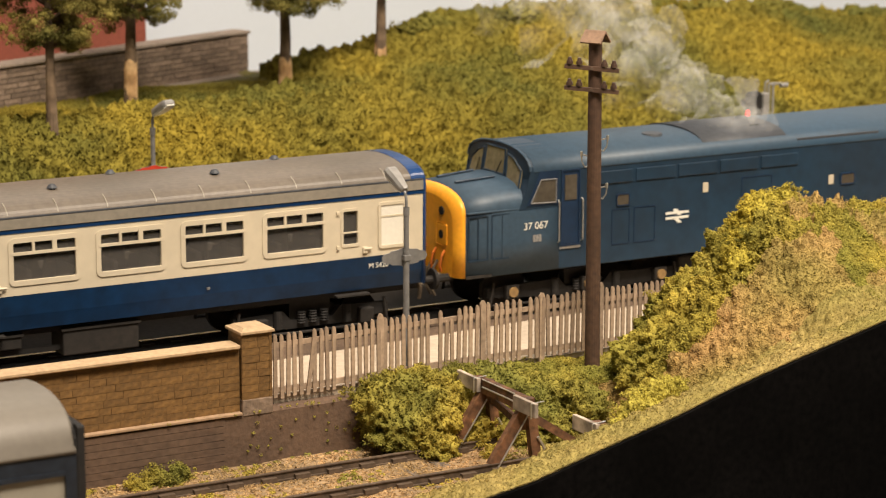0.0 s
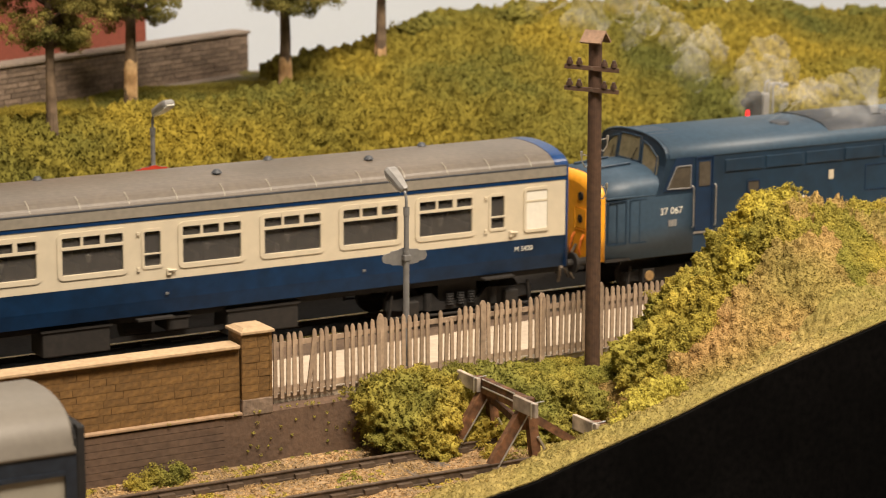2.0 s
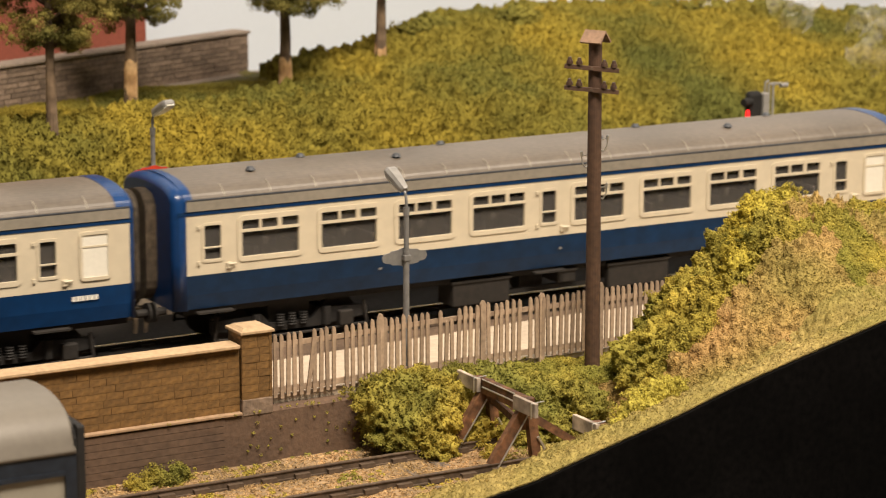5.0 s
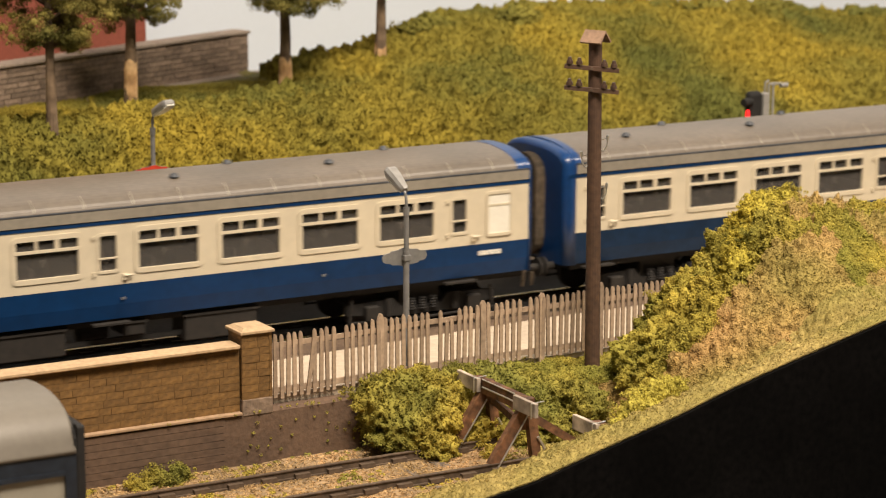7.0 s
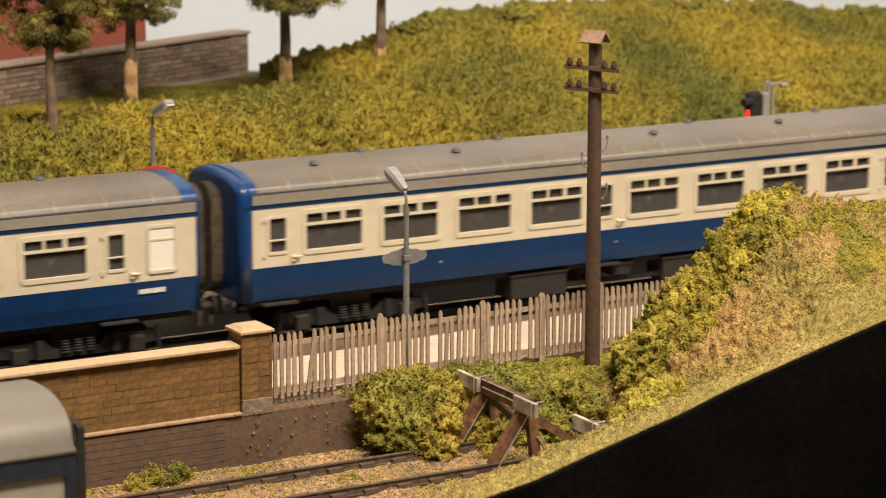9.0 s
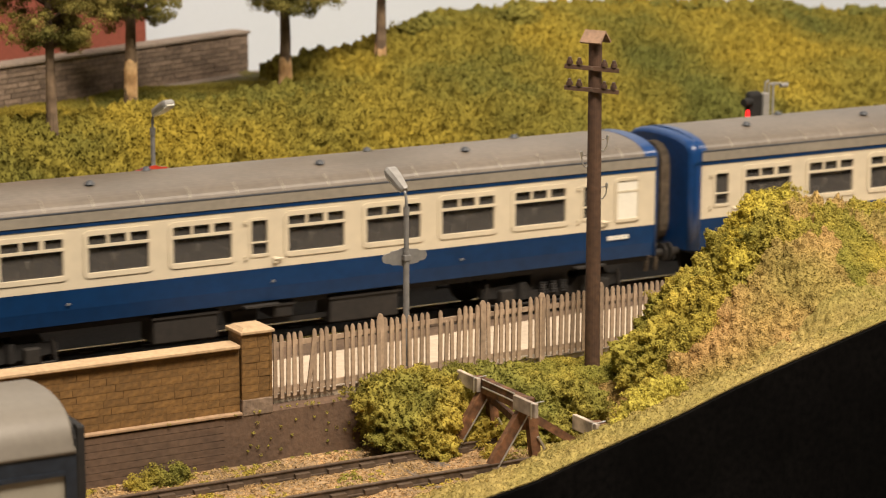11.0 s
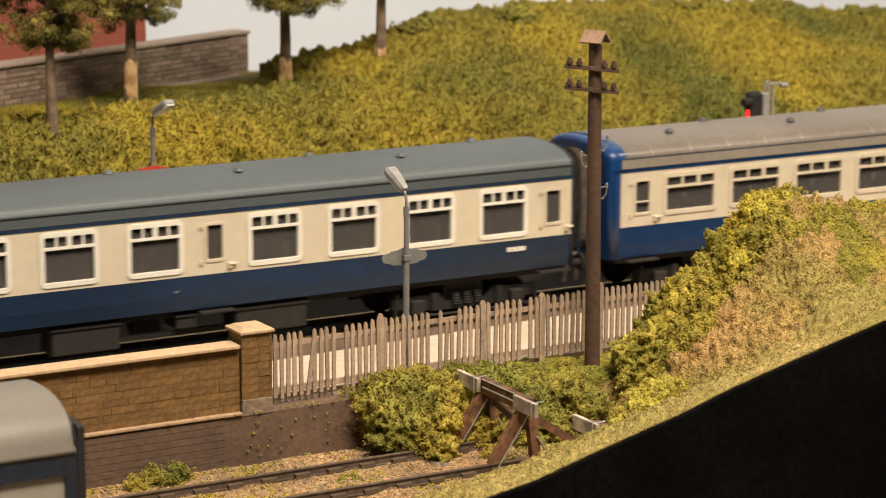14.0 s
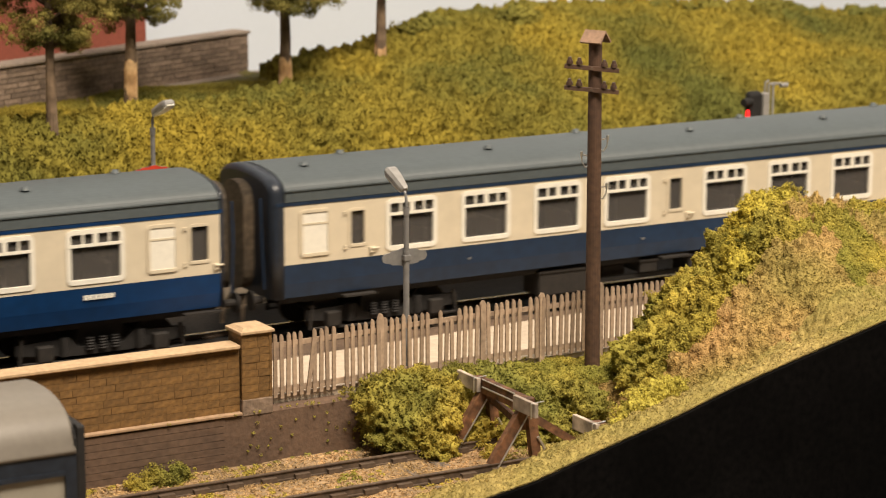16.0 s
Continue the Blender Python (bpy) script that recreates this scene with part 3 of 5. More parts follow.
    def roof_ring(x, inset=0.0, drop=0.0):
        pts = [(x, -1.42 + inset, 3.215), (x, -1.41 + inset, 3.44)]
        for i in range(1, 28):
            a = math.pi * (1 - i / 28)
            q, w = math.cos(a), math.sin(a)
            pts.append((x, (1.40 - inset) * math.copysign(abs(q) ** 0.95, q), 3.44 + (0.41 - drop) * w ** 0.97))
        return pts + [(x, 1.41 - inset, 3.44), (x, 1.42 - inset, 3.215)]
    bm = B()
    loft(bm, [roof_ring(x) for x in (0.02, length / 2, length - 0.02)])
    part("roof", bm, roof, c, "curved grey roof", smooth=False)
    for f in c.children[-1].data.polygons:
        f.use_smooth = len(f.vertices) == 4 and f.normal.z > 0.05
    bm = B()
    for s in (-1, 1):
        box(bm, 0.0, length, s * 1.415 - 0.02, s * 1.415 + 0.02, 3.445, 3.475)
    part("gutter", bm, M["soot"] if mk2 else roof, c)
    if mk2:
        for s in (-1, 1):
            bm = B()
            box(bm, 0.0, length, s * 1.424 - 0.006, s * 1.424 + 0.006, 3.222, 3.435)
            part("cantrail_panel", bm, M["cantrail"], c, "pale grey panel below the gutter")
        for i in range(17):
            x = 0.9 + 1.09 * i
            for s in (-1, 1):
                bm = B()
                pts = [(s * 1.39 * math.cos(a) ** 0.9, 3.45 + 0.413 * math.sin(a) ** 0.97) for a in (0.12, 0.3, 0.5, 0.7)]
                for (ya, za), (yb, zb) in zip(pts, pts[1:]):
                    beam(bm, (x, ya, za), (x, yb, zb), 0.02, 0.012)
                part("roof_rib", bm, M["rib"], c)
    for i, x in enumerate((1.9, 3.6, 5.5, 7.2, 10.9, 12.6, 14.6, 16.5) if mk2 else (0.9, 2.3, 5.6, 8.6, 11.2, 13.4, 15.2, 17.6)):
        y = -0.55 if i % 2 == 0 else 0.45
        bm = B()
        rod(bm, (x, y, 3.70), (x, y, 3.87), 0.07, 0.07, 12)
        rod(bm, (x, y, 3.85), (x, y, 3.92), 0.115, 0.06, 12)
        part("roof_vent", bm, M["soot"] if mk2 else M["mk1_roof"], c)
    # ends and gangways
    endm = M["end_blue"] if mk2 else M["dark_end"]
    for e, x in ((-1, 0.0), (1, length)):
        bm = B()
        rings = [body_ring(x + e * d, 1.41 - i, 1.08, 3.30 + 0.1, 3.84 - j) for d, i, j in (((0.01, 0.0, 0.0), (0.18, 0.01, 0.01), (0.26, 0.05, 0.05), (0.31, 0.14, 0.14)) if e < 0 else ((0.01, 0.0, 0.0), (0.05, 0.01, 0.01), (0.09, 0.04, 0.04), (0.12, 0.10, 0.10)))]
        loft(bm, rings)
        if mk2:
            cap = B()
            loft(cap, [[(px, py * 1.004, 3.2 + (pz - 3.2) * 1.012) for px, py, pz in roof_ring(q)] for q in ((-0.05, 0.14) if e < 0 else (length - 0.30, length + 0.04))])
            part("roof_end", cap, endm, c, "blue painted roof end", smooth=False)
        en = part("end", bm, endm, c, "bright blue coach end" if mk2 else "dark coach end", smooth=True)
        bm = B()
        outline = rounded(-0.55, 0.55, 1.15, 3.56, 0.45)
        d0, d1 = (0.29, 0.57) if e < 0 else (0.11, 0.56)
        folds = []
        for k in range(11):
            inset = 0.0 if k % 2 == 0 else 0.05
            folds.append([(x + e * (d0 + (d1 - d0) * k / 10), py * (1 - inset), pz - inset * (pz - 2.4)) for py, pz in outline])
        loft(bm, folds)
        part("gangway", bm, M["rubber"], en, "worn dark corridor gangway bellows")
        bm = B()
        for yy in (-0.9, 0.9):
            rod(bm, (x + e * 0.3, yy, 1.02), (x + e * 0.55, yy, 1.02), 0.09)
            rod(bm, (x + e * 0.55, yy, 1.02), (x + e * 0.60, yy, 1.02), 0.22, 0.22, 16)
        part("buffer", bm, M["dark"], en)
        bm = B()
        tube(bm, [(x + e * 0.4, -0.35, 1.0), (x + e * 0.52, -0.35, 0.75), (x + e * 0.52, -0.3, 0.45)], 0.05)
        tube(bm, [(x + e * 0.38, 0.3, 1.1), (x + e * 0.55, 0.3, 0.85), (x + e * 0.6, 0.32, 0.6)], 0.05)
        box(bm, x + e * 0.45 - 0.2, x + e * 0.45 + 0.2, -0.1, 0.1, 0.75, 0.95)
        part("brake_pipe", bm, M["rubber"], en)
        if not mk2:
            for yy in (-1.15, 1.15):
                bm = B()
                tube(bm, [(x + e * 0.37, yy, 1.3), (x + e * 0.42, yy, 2.4), (x + e * 0.42, yy * 0.95, 3.3)], 0.03)
                part("handrail", bm, M["dull_blue"], en)
    # underframe
    bm = B()
    box(bm, 0.0, length, -1.15, 1.15, 0.92, 1.1)
    part("underframe", bm, M["black"], c)
    bm = B()
    beam(bm, (6.9, -1.0, 0.55), (12.5, -1.0, 0.55), 0.10, 0.10)
    part("truss_beam", bm, M["black"], c)
    for x, w, h in ((6.6, 1.5, 0.62), (9.4, 0.5, 0.35), (10.8, 1.7, 0.62)):
        bm = B()
        box(bm, x, x + w, -1.22, -0.5, 1.0 - h, 1.0, 0.03)
        box(bm, x - 0.04, x + w + 0.04, -1.25, -0.5, 0.92, 0.97)
        part("battery_box", bm, M["dark"], c)
    bm = B()
    rod(bm, (8.6, -0.6, 0.7), (9.2, -0.6, 0.7), 0.24, 0.24, 16)
    part("vacuum_cylinder", bm, M["dark"], c)
    bogie(c, 2.6, 2, 2.6, 0.457)
    bogie(c, length - 2.6, 2, 2.6, 0.457)
    # inside
    bm = B()
    box(bm, 0, length, -1.3, 1.3, 1.12, 1.2)
    for x in (1.0, 8.6, 9.4, 17.1):
        box(bm, x, x + 0.04, -1.3, -0.3, 1.2, 3.2)
        box(bm, x, x + 0.04, 0.3, 1.3, 1.2, 3.2)
    part("interior", bm, M["seats"], c)
    for i in range(16):
        x = 1.6 + 0.95 * i + (0.8 if i > 7 else 0)
        bm = B()
        for yy in (-0.85, 0.85):
            box(bm, x, x + 0.14, yy - 0.45, yy + 0.45, 1.2, 2.32, 0.05)
        part("seat", bm, M["seats"], c)
    if mk2:
        for a, b in wins:
            bm = B()
            rod(bm, ((a + b) / 2, -1.15, 2.30), ((a + b) / 2, -1.15, 2.46), 0.03, 0.07, 8)
            part("table_lamp", bm, M["frosted"], c, "small white table lamp")
    return c


def bars(parent, x, y, z, w, h, n, mat, name="number"):
    """Lettering too small to read: a row of plain bars."""
    bm = B()
    for i in range(n):
        box(bm, x + w * i / n, x + w * (i + 0.75) / n, y - 0.01, y + 0.004, z, z + h)
    return part(name, bm, mat, parent)


def locomotive(m):
    c = thing("diesel_locomotive", m, "weathered blue diesel locomotive with yellow nose and number 37 067", "locomotive")
    L = 18.5
    for e in (0, 1):
        X = (lambda x: x) if e == 0 else (lambda x: L - x)
        bm = B()
        loft(bm, [body_ring(X(x), h, 1.05, zs, zt) for x, h, zs, zt in ((0.0, 1.10, 2.28, 2.84), (0.05, 1.22, 2.38, 2.95), (0.12, 1.30, 2.46, 3.02), (0.20, 1.35, 2.52, 3.06))])
        nose = part("nose_end", bm, M["yellow"], c, "yellow warning panel on the nose", smooth=True)
        bm = B()
        for yy in (-0.62, 0.62):
            for zz in (2.52, 1.98):
                rod(bm, (X(-0.03), yy, zz), (X(0.06), yy, zz), 0.10, 0.10, 16)
        part("marker_lamp", bm, M["black"], nose)
        bm = B()
        for yy in (-0.62, 0.62):
            x0, x1 = sorted((X(-0.02), X(0.03)))
            box(bm, x0, x1, yy - 0.25, yy + 0.25, 1.72, 2.24, 0.05)
        part("lamp_housing", bm, M["yellow"], nose)
        bm = B()
        for yy in (-0.9, 0.9):
            rod(bm, (X(0.1), yy, 1.02), (X(-0.35), yy, 1.02), 0.10)
            rod(bm, (X(-0.35), yy, 1.02), (X(-0.42), yy, 1.02), 0.24, 0.24, 16)
        part("buffer", bm, M["dark"], nose)
        bm = B()
        for yy in (-0.45, -0.25, 0.3):
            tube(bm, [(X(-0.02), yy, 1.35), (X(-0.14), yy, 1.15), (X(-0.16), yy + 0.05, 0.7), (X(-0.05), yy + 0.05, 0.5)], 0.035)
        box(bm, min(X(-0.3), X(0)), max(X(-0.3), X(0)), -0.12, 0.12, 0.85, 1.1)
        part("brake_pipe", bm, M["rubber"], nose)
        bm = B()
        for yy in (-0.75, -0.35, 0.1, 0.5):
            tube(bm, [(X(0.0), yy, 1.62), (X(-0.08), yy, 1.5), (X(-0.10), yy + 0.06, 1.25), (X(-0.04), yy + 0.1, 1.12)], 0.03)
        part("orange_hose", bm, M["hose"], nose, "orange control hose")
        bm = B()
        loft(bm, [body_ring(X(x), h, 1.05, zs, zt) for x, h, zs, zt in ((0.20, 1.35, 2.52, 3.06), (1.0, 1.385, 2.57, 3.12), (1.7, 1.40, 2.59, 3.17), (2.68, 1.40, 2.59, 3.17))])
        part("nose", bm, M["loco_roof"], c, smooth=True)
        for s in (-1, 1):
            bm = B()
            a, b = sorted((X(0.22), X(1.62)))
            box(bm, a, b, s * 1.375 - 0.025, s * 1.375 + 0.025, 2.52, 2.56, 0.01)
            part("nose_ledge", bm, M["loco_roof"], c)
            bm = B()
            rod(bm, (X(0.45), s * 0.42, 3.10), (X(1.45), s * 0.48, 3.165), 0.03)
            part("nose_seam", bm, M["loco_blue"], c)

        def rake(y, z, out=0.0):
            bulge = 0.12 * (1 - (y / 1.4) ** 2) * min(max((3.9 - z) / 0.6, 0), 1)
            return Vector((X(1.86 - 0.45 * max(3.14 - z, 0) - bulge - out), y, z))
        bm = B()
        ring = [(py, pz) for _, py, pz in body_ring(0, 1.405, 2.5, 3.36, 3.86, 18)]
        loft(bm, [[rake(py, pz) for py, pz in ring], [Vector((X(2.66), py, pz)) for py, pz in ring]], caps=False)
        rows = []
        for k in range(13):
            z = 2.5 + 1.355 * k / 12
            q = min(max((z - 3.36) / 0.5, 0), 1) ** (1 / 0.85)
            half = 1.405 * max(1 - q * q, 0) ** 0.425
            rows.append([bm.verts.new(rake(half * j / 6, z)) for j in range(-6, 7)])
        for q, w in zip(rows, rows[1:]):
            for j in range(12):
                bm.faces.new((q[j], q[j + 1], w[j + 1], w[j]))
        cab = part("cab_front", bm, M["loco_blue"], c)
        bm = B()
        tube(bm, [rake(py, pz, 0.0) + Vector((0, 0, 0.012)) for py, pz in ring[2:-2]], 0.03)
        part("cab_rim", bm, M["loco_roof"], cab)
        for ya in (-1.22, 0.0, 1.22):
            bm = B()
            e1 = -1 if ya < 0 else 1
            corners = [(e1 * 1.16, 2.92), (e1 * 0.56, 3.12), (e1 * 0.52, 3.68), (e1 * 0.80, 3.60), (e1 * 1.12, 3.36)]
            if ya == 0.0:
                corners = [(-0.46, 3.18), (0.46, 3.18), (0.42, 3.76), (-0.42, 3.76)]
            loft(bm, [[rake(py, pz, o) for py, pz in corners] for o in (0.03, -0.02)])
            w = part("windscreen", bm, M["screen"], cab, "opaque pale windscreen pane, light seen through it put into its colour")
            bm = B()
            tube(bm, [rake(py, pz, 0.035) for py, pz in corners + corners[:1]], 0.02)
            part("windscreen_frame", bm, M["loco_blue"], w)
        bm = B()
        tube(bm, [rake(-0.2, 3.2, 0.07), rake(-0.36, 3.5, 0.06)], 0.014)
        tube(bm, [rake(0.75, 3.14, 0.07), rake(0.65, 3.42, 0.06)], 0.014)
        part("wiper", bm, M["black"], cab)
        for s in (-1, 1):
            y = 1.405 * s
            lo, hi = min(y, y + 0.02 * s), max(y, y + 0.02 * s)
            bm = B()
            a, b = sorted((X(1.90), X(2.58)))
            frame_out = [(X(1.78), 2.58), (X(2.62), 2.56), (X(2.62), 3.36), (X(2.12), 3.36)]
            pane_out = [(X(1.88), 2.64), (X(2.55), 2.62), (X(2.55), 3.16), (X(2.14), 3.16)]
            loft(bm, [[(px, yy, pz) for px, pz in frame_out] for yy in (y - 0.02 * s, y + 0.014 * s)])
            w = part("cab_window", bm, M["dull_blue"], c, "dark recessed cab window with slanted front edge")
            bm = B()
            loft(bm, [[(px, yy, pz) for px, pz in pane_out] for yy in (y, y + 0.02 * s)])
            part("pane", bm, M["glass_dark"], w)
            bm = B()
            tube(bm, [(px, y + 0.022 * s, pz) for px, pz in pane_out + pane_out[:1]], 0.016)
            part("pane_frame", bm, M["grey_metal"], w)
            bm = B()
            a, b = sorted((X(2.69), X(3.21)))
            ring_frame(bm, a, b, 1.56, 3.35, 0.04, 0.035, y + 0.025 * s, y - 0.02 * s)
            box(bm, a + 0.03, b - 0.03, y - 0.004, y + 0.004, 1.6, 3.32)
            d = part("cab_door", bm, M["dull_blue"], c, "recessed dark cab door")
            bm = B()
            box(bm, a + 0.10, b - 0.10, lo, lo + 0.014, 2.64, 3.22)
            part("pane", bm, M["glass_dark"], d)
            bm = B()
            for xx in (a - 0.07, b + 0.05):
                tube(bm, [(xx, y, 1.66), (xx, y + 0.06 * s, 1.7), (xx, y + 0.06 * s, 2.62), (xx, y, 2.66)], 0.018)
            part("handrail", bm, M["chrome"], d, "bright metal handrail")
            bm = B()
            box(bm, a - 0.02, b + 0.02, lo, hi + 0.05, 1.50, 1.55)
            part("step", bm, M["chrome"], d)
            for g0, g1 in ((0.25, 0.78), (0.86, 1.42)):
                bm = B()
                a, b = sorted((X(g0), X(g1)))
                yy = s * 1.372
                ring_frame(bm, a, b, 1.42, 2.47, 0.03, 0.03, yy + 0.02 * s, yy - 0.05 * s)
                for k in range(1):
                    xx = a + (b - a) * (k + 1) / 2
                    box(bm, xx - 0.012, xx + 0.012, yy - 0.02, yy + 0.012, 1.44, 2.45)
                part("nose_panel", bm, M["loco_blue"], c)
        bogie(c, X(3.6), 3, 4.1, 0.57)
        for k in (1.55, 3.6, 5.65):
            bm = B()
            rod(bm, (X(k), -1.20, 0.57), (X(k), -1.26, 0.57), 0.12, 0.12, 14)
            part("axle_cover", bm, M["pale_hub"], c, "rusty yellow axle cover")
    # main body
    bm = B()
    for s in (-1, 1):
        box(bm, 0.2, L - 0.2, s * 1.36 - 0.02, s * 1.36 + 0.02, 1.03, 1.10)
    part("solebar", bm, M["dark"], c)
    bm = B()
    loft(bm, [body_ring(x, 1.40, 1.05, 3.36, 3.38) for x in (2.64, L - 2.64)])
    part("body_side", bm, M["loco_blue"], c)
    bm = B()
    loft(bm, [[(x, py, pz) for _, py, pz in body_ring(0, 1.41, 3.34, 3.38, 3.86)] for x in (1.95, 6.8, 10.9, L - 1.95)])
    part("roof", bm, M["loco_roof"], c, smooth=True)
    bm = B()
    loft(bm, [[(x, py, pz) for _, py, pz in body_ring(0, 1.33, 3.42, 3.46, 3.895)] for x in (6.75, 9.2)])
    part("roof_hatch", bm, M["soot"], c, "sooty roof hatch round the exhaust", smooth=True)
    bm = B()
    box(bm, 8.50, 8.82, -0.72, -0.50, 3.74, 3.86, 0.03)
    part("exhaust_port", bm, M["black"], c)
    bm = B()
    rod(bm, (5.75, -0.55, 3.76), (5.75, -0.55, 3.86), 0.28, 0.24, 18)
    part("roof_fan", bm, M["soot"], c)
    for x, w, z in ((6.75, 2.4, 3.45), (9.45, 2.5, 3.53), (12.3, 1.9, 3.53)):
        bm = B()
        box(bm, x, x + w, -1.385, -1.25, z - 0.02, z + 0.03)
        part("roof_strip", bm, M["soot"], c)
    for x in (3.55, 4.75, 5.95, 7.15, 8.35):
        for s in (-1, 1):
            bm = B()
            y = 1.40 * s
            box(bm, x, x + 1.1, y - 0.03, y + 0.03, 2.92, 3.22, 0.015)
            part("cantrail_panel", bm, M["loco_blue"], c)
    for x, w, z0, z1 in ((4.21, 0.38, 2.36, 2.66), (10.78, 0.45, 2.30, 2.60)):
        bm = B()
        ring_frame(bm, x, x + w, z0, z1, 0.05, 0.03, -1.425, -1.38)
        wn = part("engine_room_window", bm, M["dull_blue"], c)
        bm = B()
        box(bm, x + 0.02, x + w - 0.02, -1.412, -1.402, z0 + 0.02, z1 - 0.02)
        part("pane", bm, M["glass_dark"], wn)
    for x, w, z0, z1 in ((4.1, 0.5, 1.45, 2.3), (4.72, 0.6, 1.45, 2.3), (7.8, 0.9, 2.1, 2.75)):
        bm = B()
        ring_frame(bm, x, x + w, z0, z1, 0.03, 0.02, -1.412, -1.39)
        part("access_panel", bm, M["dull_blue"], c)
    for x, z in ((6.67, 2.48), (10.42, 2.35)):
        bm = B()
        box(bm, x, x + 0.15, -1.412, -1.40, z, z + 0.23)
        part("route_label", bm, M["cream"], c, "small cream rectangle")
    bm = B()
    for k in range(2):
        box(bm, 5.61, 6.27, -1.412, -1.402, 1.91 + 0.12 * k, 1.97 + 0.12 * k)
    loft(bm, [[(5.81, yy, 2.15), (5.93, yy, 2.15), (6.07, yy, 2.00), (5.95, yy, 2.00)] for yy in (-1.413, -1.402)])
    loft(bm, [[(5.81, yy, 1.94), (5.93, yy, 1.94), (6.09, yy, 1.81), (5.97, yy, 1.81)] for yy in (-1.414, -1.402)])
    part("painted_emblem", bm, M["white"], c, "plain white emblem")
    lettering("37 067", 0.235, M["white"], c, P(1.69, -1.416, 2.04, 90, 0, 0), "running_number", "white running number")
    bars(c, 1.95, -1.410, 1.74, 0.24, 0.16, 3, M["pale_metal"], "data_panel")
    bm = B()
    box(bm, 6.2, L - 6.2, -1.15, 1.15, 0.35, 0.95, 0.08)
    part("fuel_tank", bm, M["dark"], c)
    return c


M["glass_dark"] = material("dark_cab_glass", (0.085, 0.072, 0.055), 0.15, vary=0.15)
# opaque; light showing through the cab from the bank is put into the colour
M["screen"] = material("lit_through_windscreen", (0.21, 0.18, 0.115), 0.2, vary=0.2)
M["cess"] = material("brown_cinder_path", (0.13, 0.085, 0.055), 0.95, vary=0.3, bump=0.5)
M["cantrail"] = material("pale_grey_cantrail", (0.24, 0.215, 0.175), 0.5, vary=0.1)
M["worn_blue"] = material("grimy_blue_paint", (0.002, 0.021, 0.064), 0.5, vary=0.25, second=(0.004, 0.014, 0.032), coarse=0.9, grain=25, spec=0.3)
M["rib"] = material("pale_roof_seam", (0.30, 0.27, 0.22), 0.5, vary=0.1)
M["hose"] = material("orange_hose_paint", (0.75, 0.20, 0.03), 0.5, vary=0.2)
M["pale_hub"] = material("rusty_yellow_hub", (0.26, 0.16, 0.06), 0.7, vary=0.3)


def parked_coach():
    c = thing("parked_coach", P(-13.2, -10.1, -1.37), "grey-roofed coach standing in the siding, end towards the buffer stop", "railway coach")
    bm = B()
    rings = []
    for x, k in ((-14, 0), (-0.06, 0), (0, 0.03)):
        pts = [(x, -1.42, 3.30), (x, -1.40, 3.36)]
        for i in range(1, 18):
            a = math.pi * (1 - i / 18)
            q, w = math.cos(a), math.sin(a)
            pts.append((x, (1.38 - k) * math.copysign(abs(q) ** 0.8, q), 3.36 + (0.74 - k) * w ** 0.9))
        rings.append(pts + [(x, 1.40, 3.36), (x, 1.42, 3.30)])
    loft(bm, rings)
    part("roof", bm, M["parked_roof"], c, "smooth pale grey roof", smooth=True)
    for s in (-1, 1):
        bm = B()
        panel(bm, -14, 0.0, 1.0, 3.30, [(-1.35 - 1.9 * i, -0.15 - 1.9 * i, 1.9, 3.0) for i in range(7)], 1.40 * s, -0.08 * s)
        part("side", bm, M["dark_end"], c, "dark blue-black coach side")
        for i in range(7):
            a, b = -1.35 - 1.9 * i, -0.15 - 1.9 * i
            bm = B()
            ring_frame(bm, a - 0.03, b + 0.03, 1.87, 3.03, 0.12, 0.07, 1.42 * s, 1.33 * s)
            w = part("window", bm, M["dark_end"], c)
            bm = B()
            box(bm, a, b, 1.35 * s - 0.01, 1.35 * s + 0.01, 1.9, 3.0)
            part("pane", bm, M["parked_pane"], w, "grey misted pane")
    bm = B()
    loft(bm, [body_ring(x, 1.39, 1.0, 3.36, 4.0) for x in (-0.02, 0.03)])
    part("end", bm, M["black"], c)
    bm = B()
    loft(bm, [[(x, py, pz) for py, pz in rounded(-1.40, 1.40, 1.0, 3.74, 0.05)] for x in (0.03, 0.15)])
    part("gangway", bm, M["black"], c)
    bm = B()
    rod(bm, (-1.2, -0.55, 3.96), (-1.2, -0.55, 4.12), 0.17, 0.15, 14)
    part("roof_vent", bm, M["soot"], c)
    bogie(c, -2.6, 2, 2.6, 0.457)
    bogie(c, -11.4, 2, 2.6, 0.457)


M["parked_roof"] = material("pale_grey_roof", (0.155, 0.138, 0.115), 0.5, vary=0.06, second=(0.135, 0.12, 0.098))
M["parked_pane"] = material("misted_pane", (0.30, 0.28, 0.23), 0.3, vary=0.06)


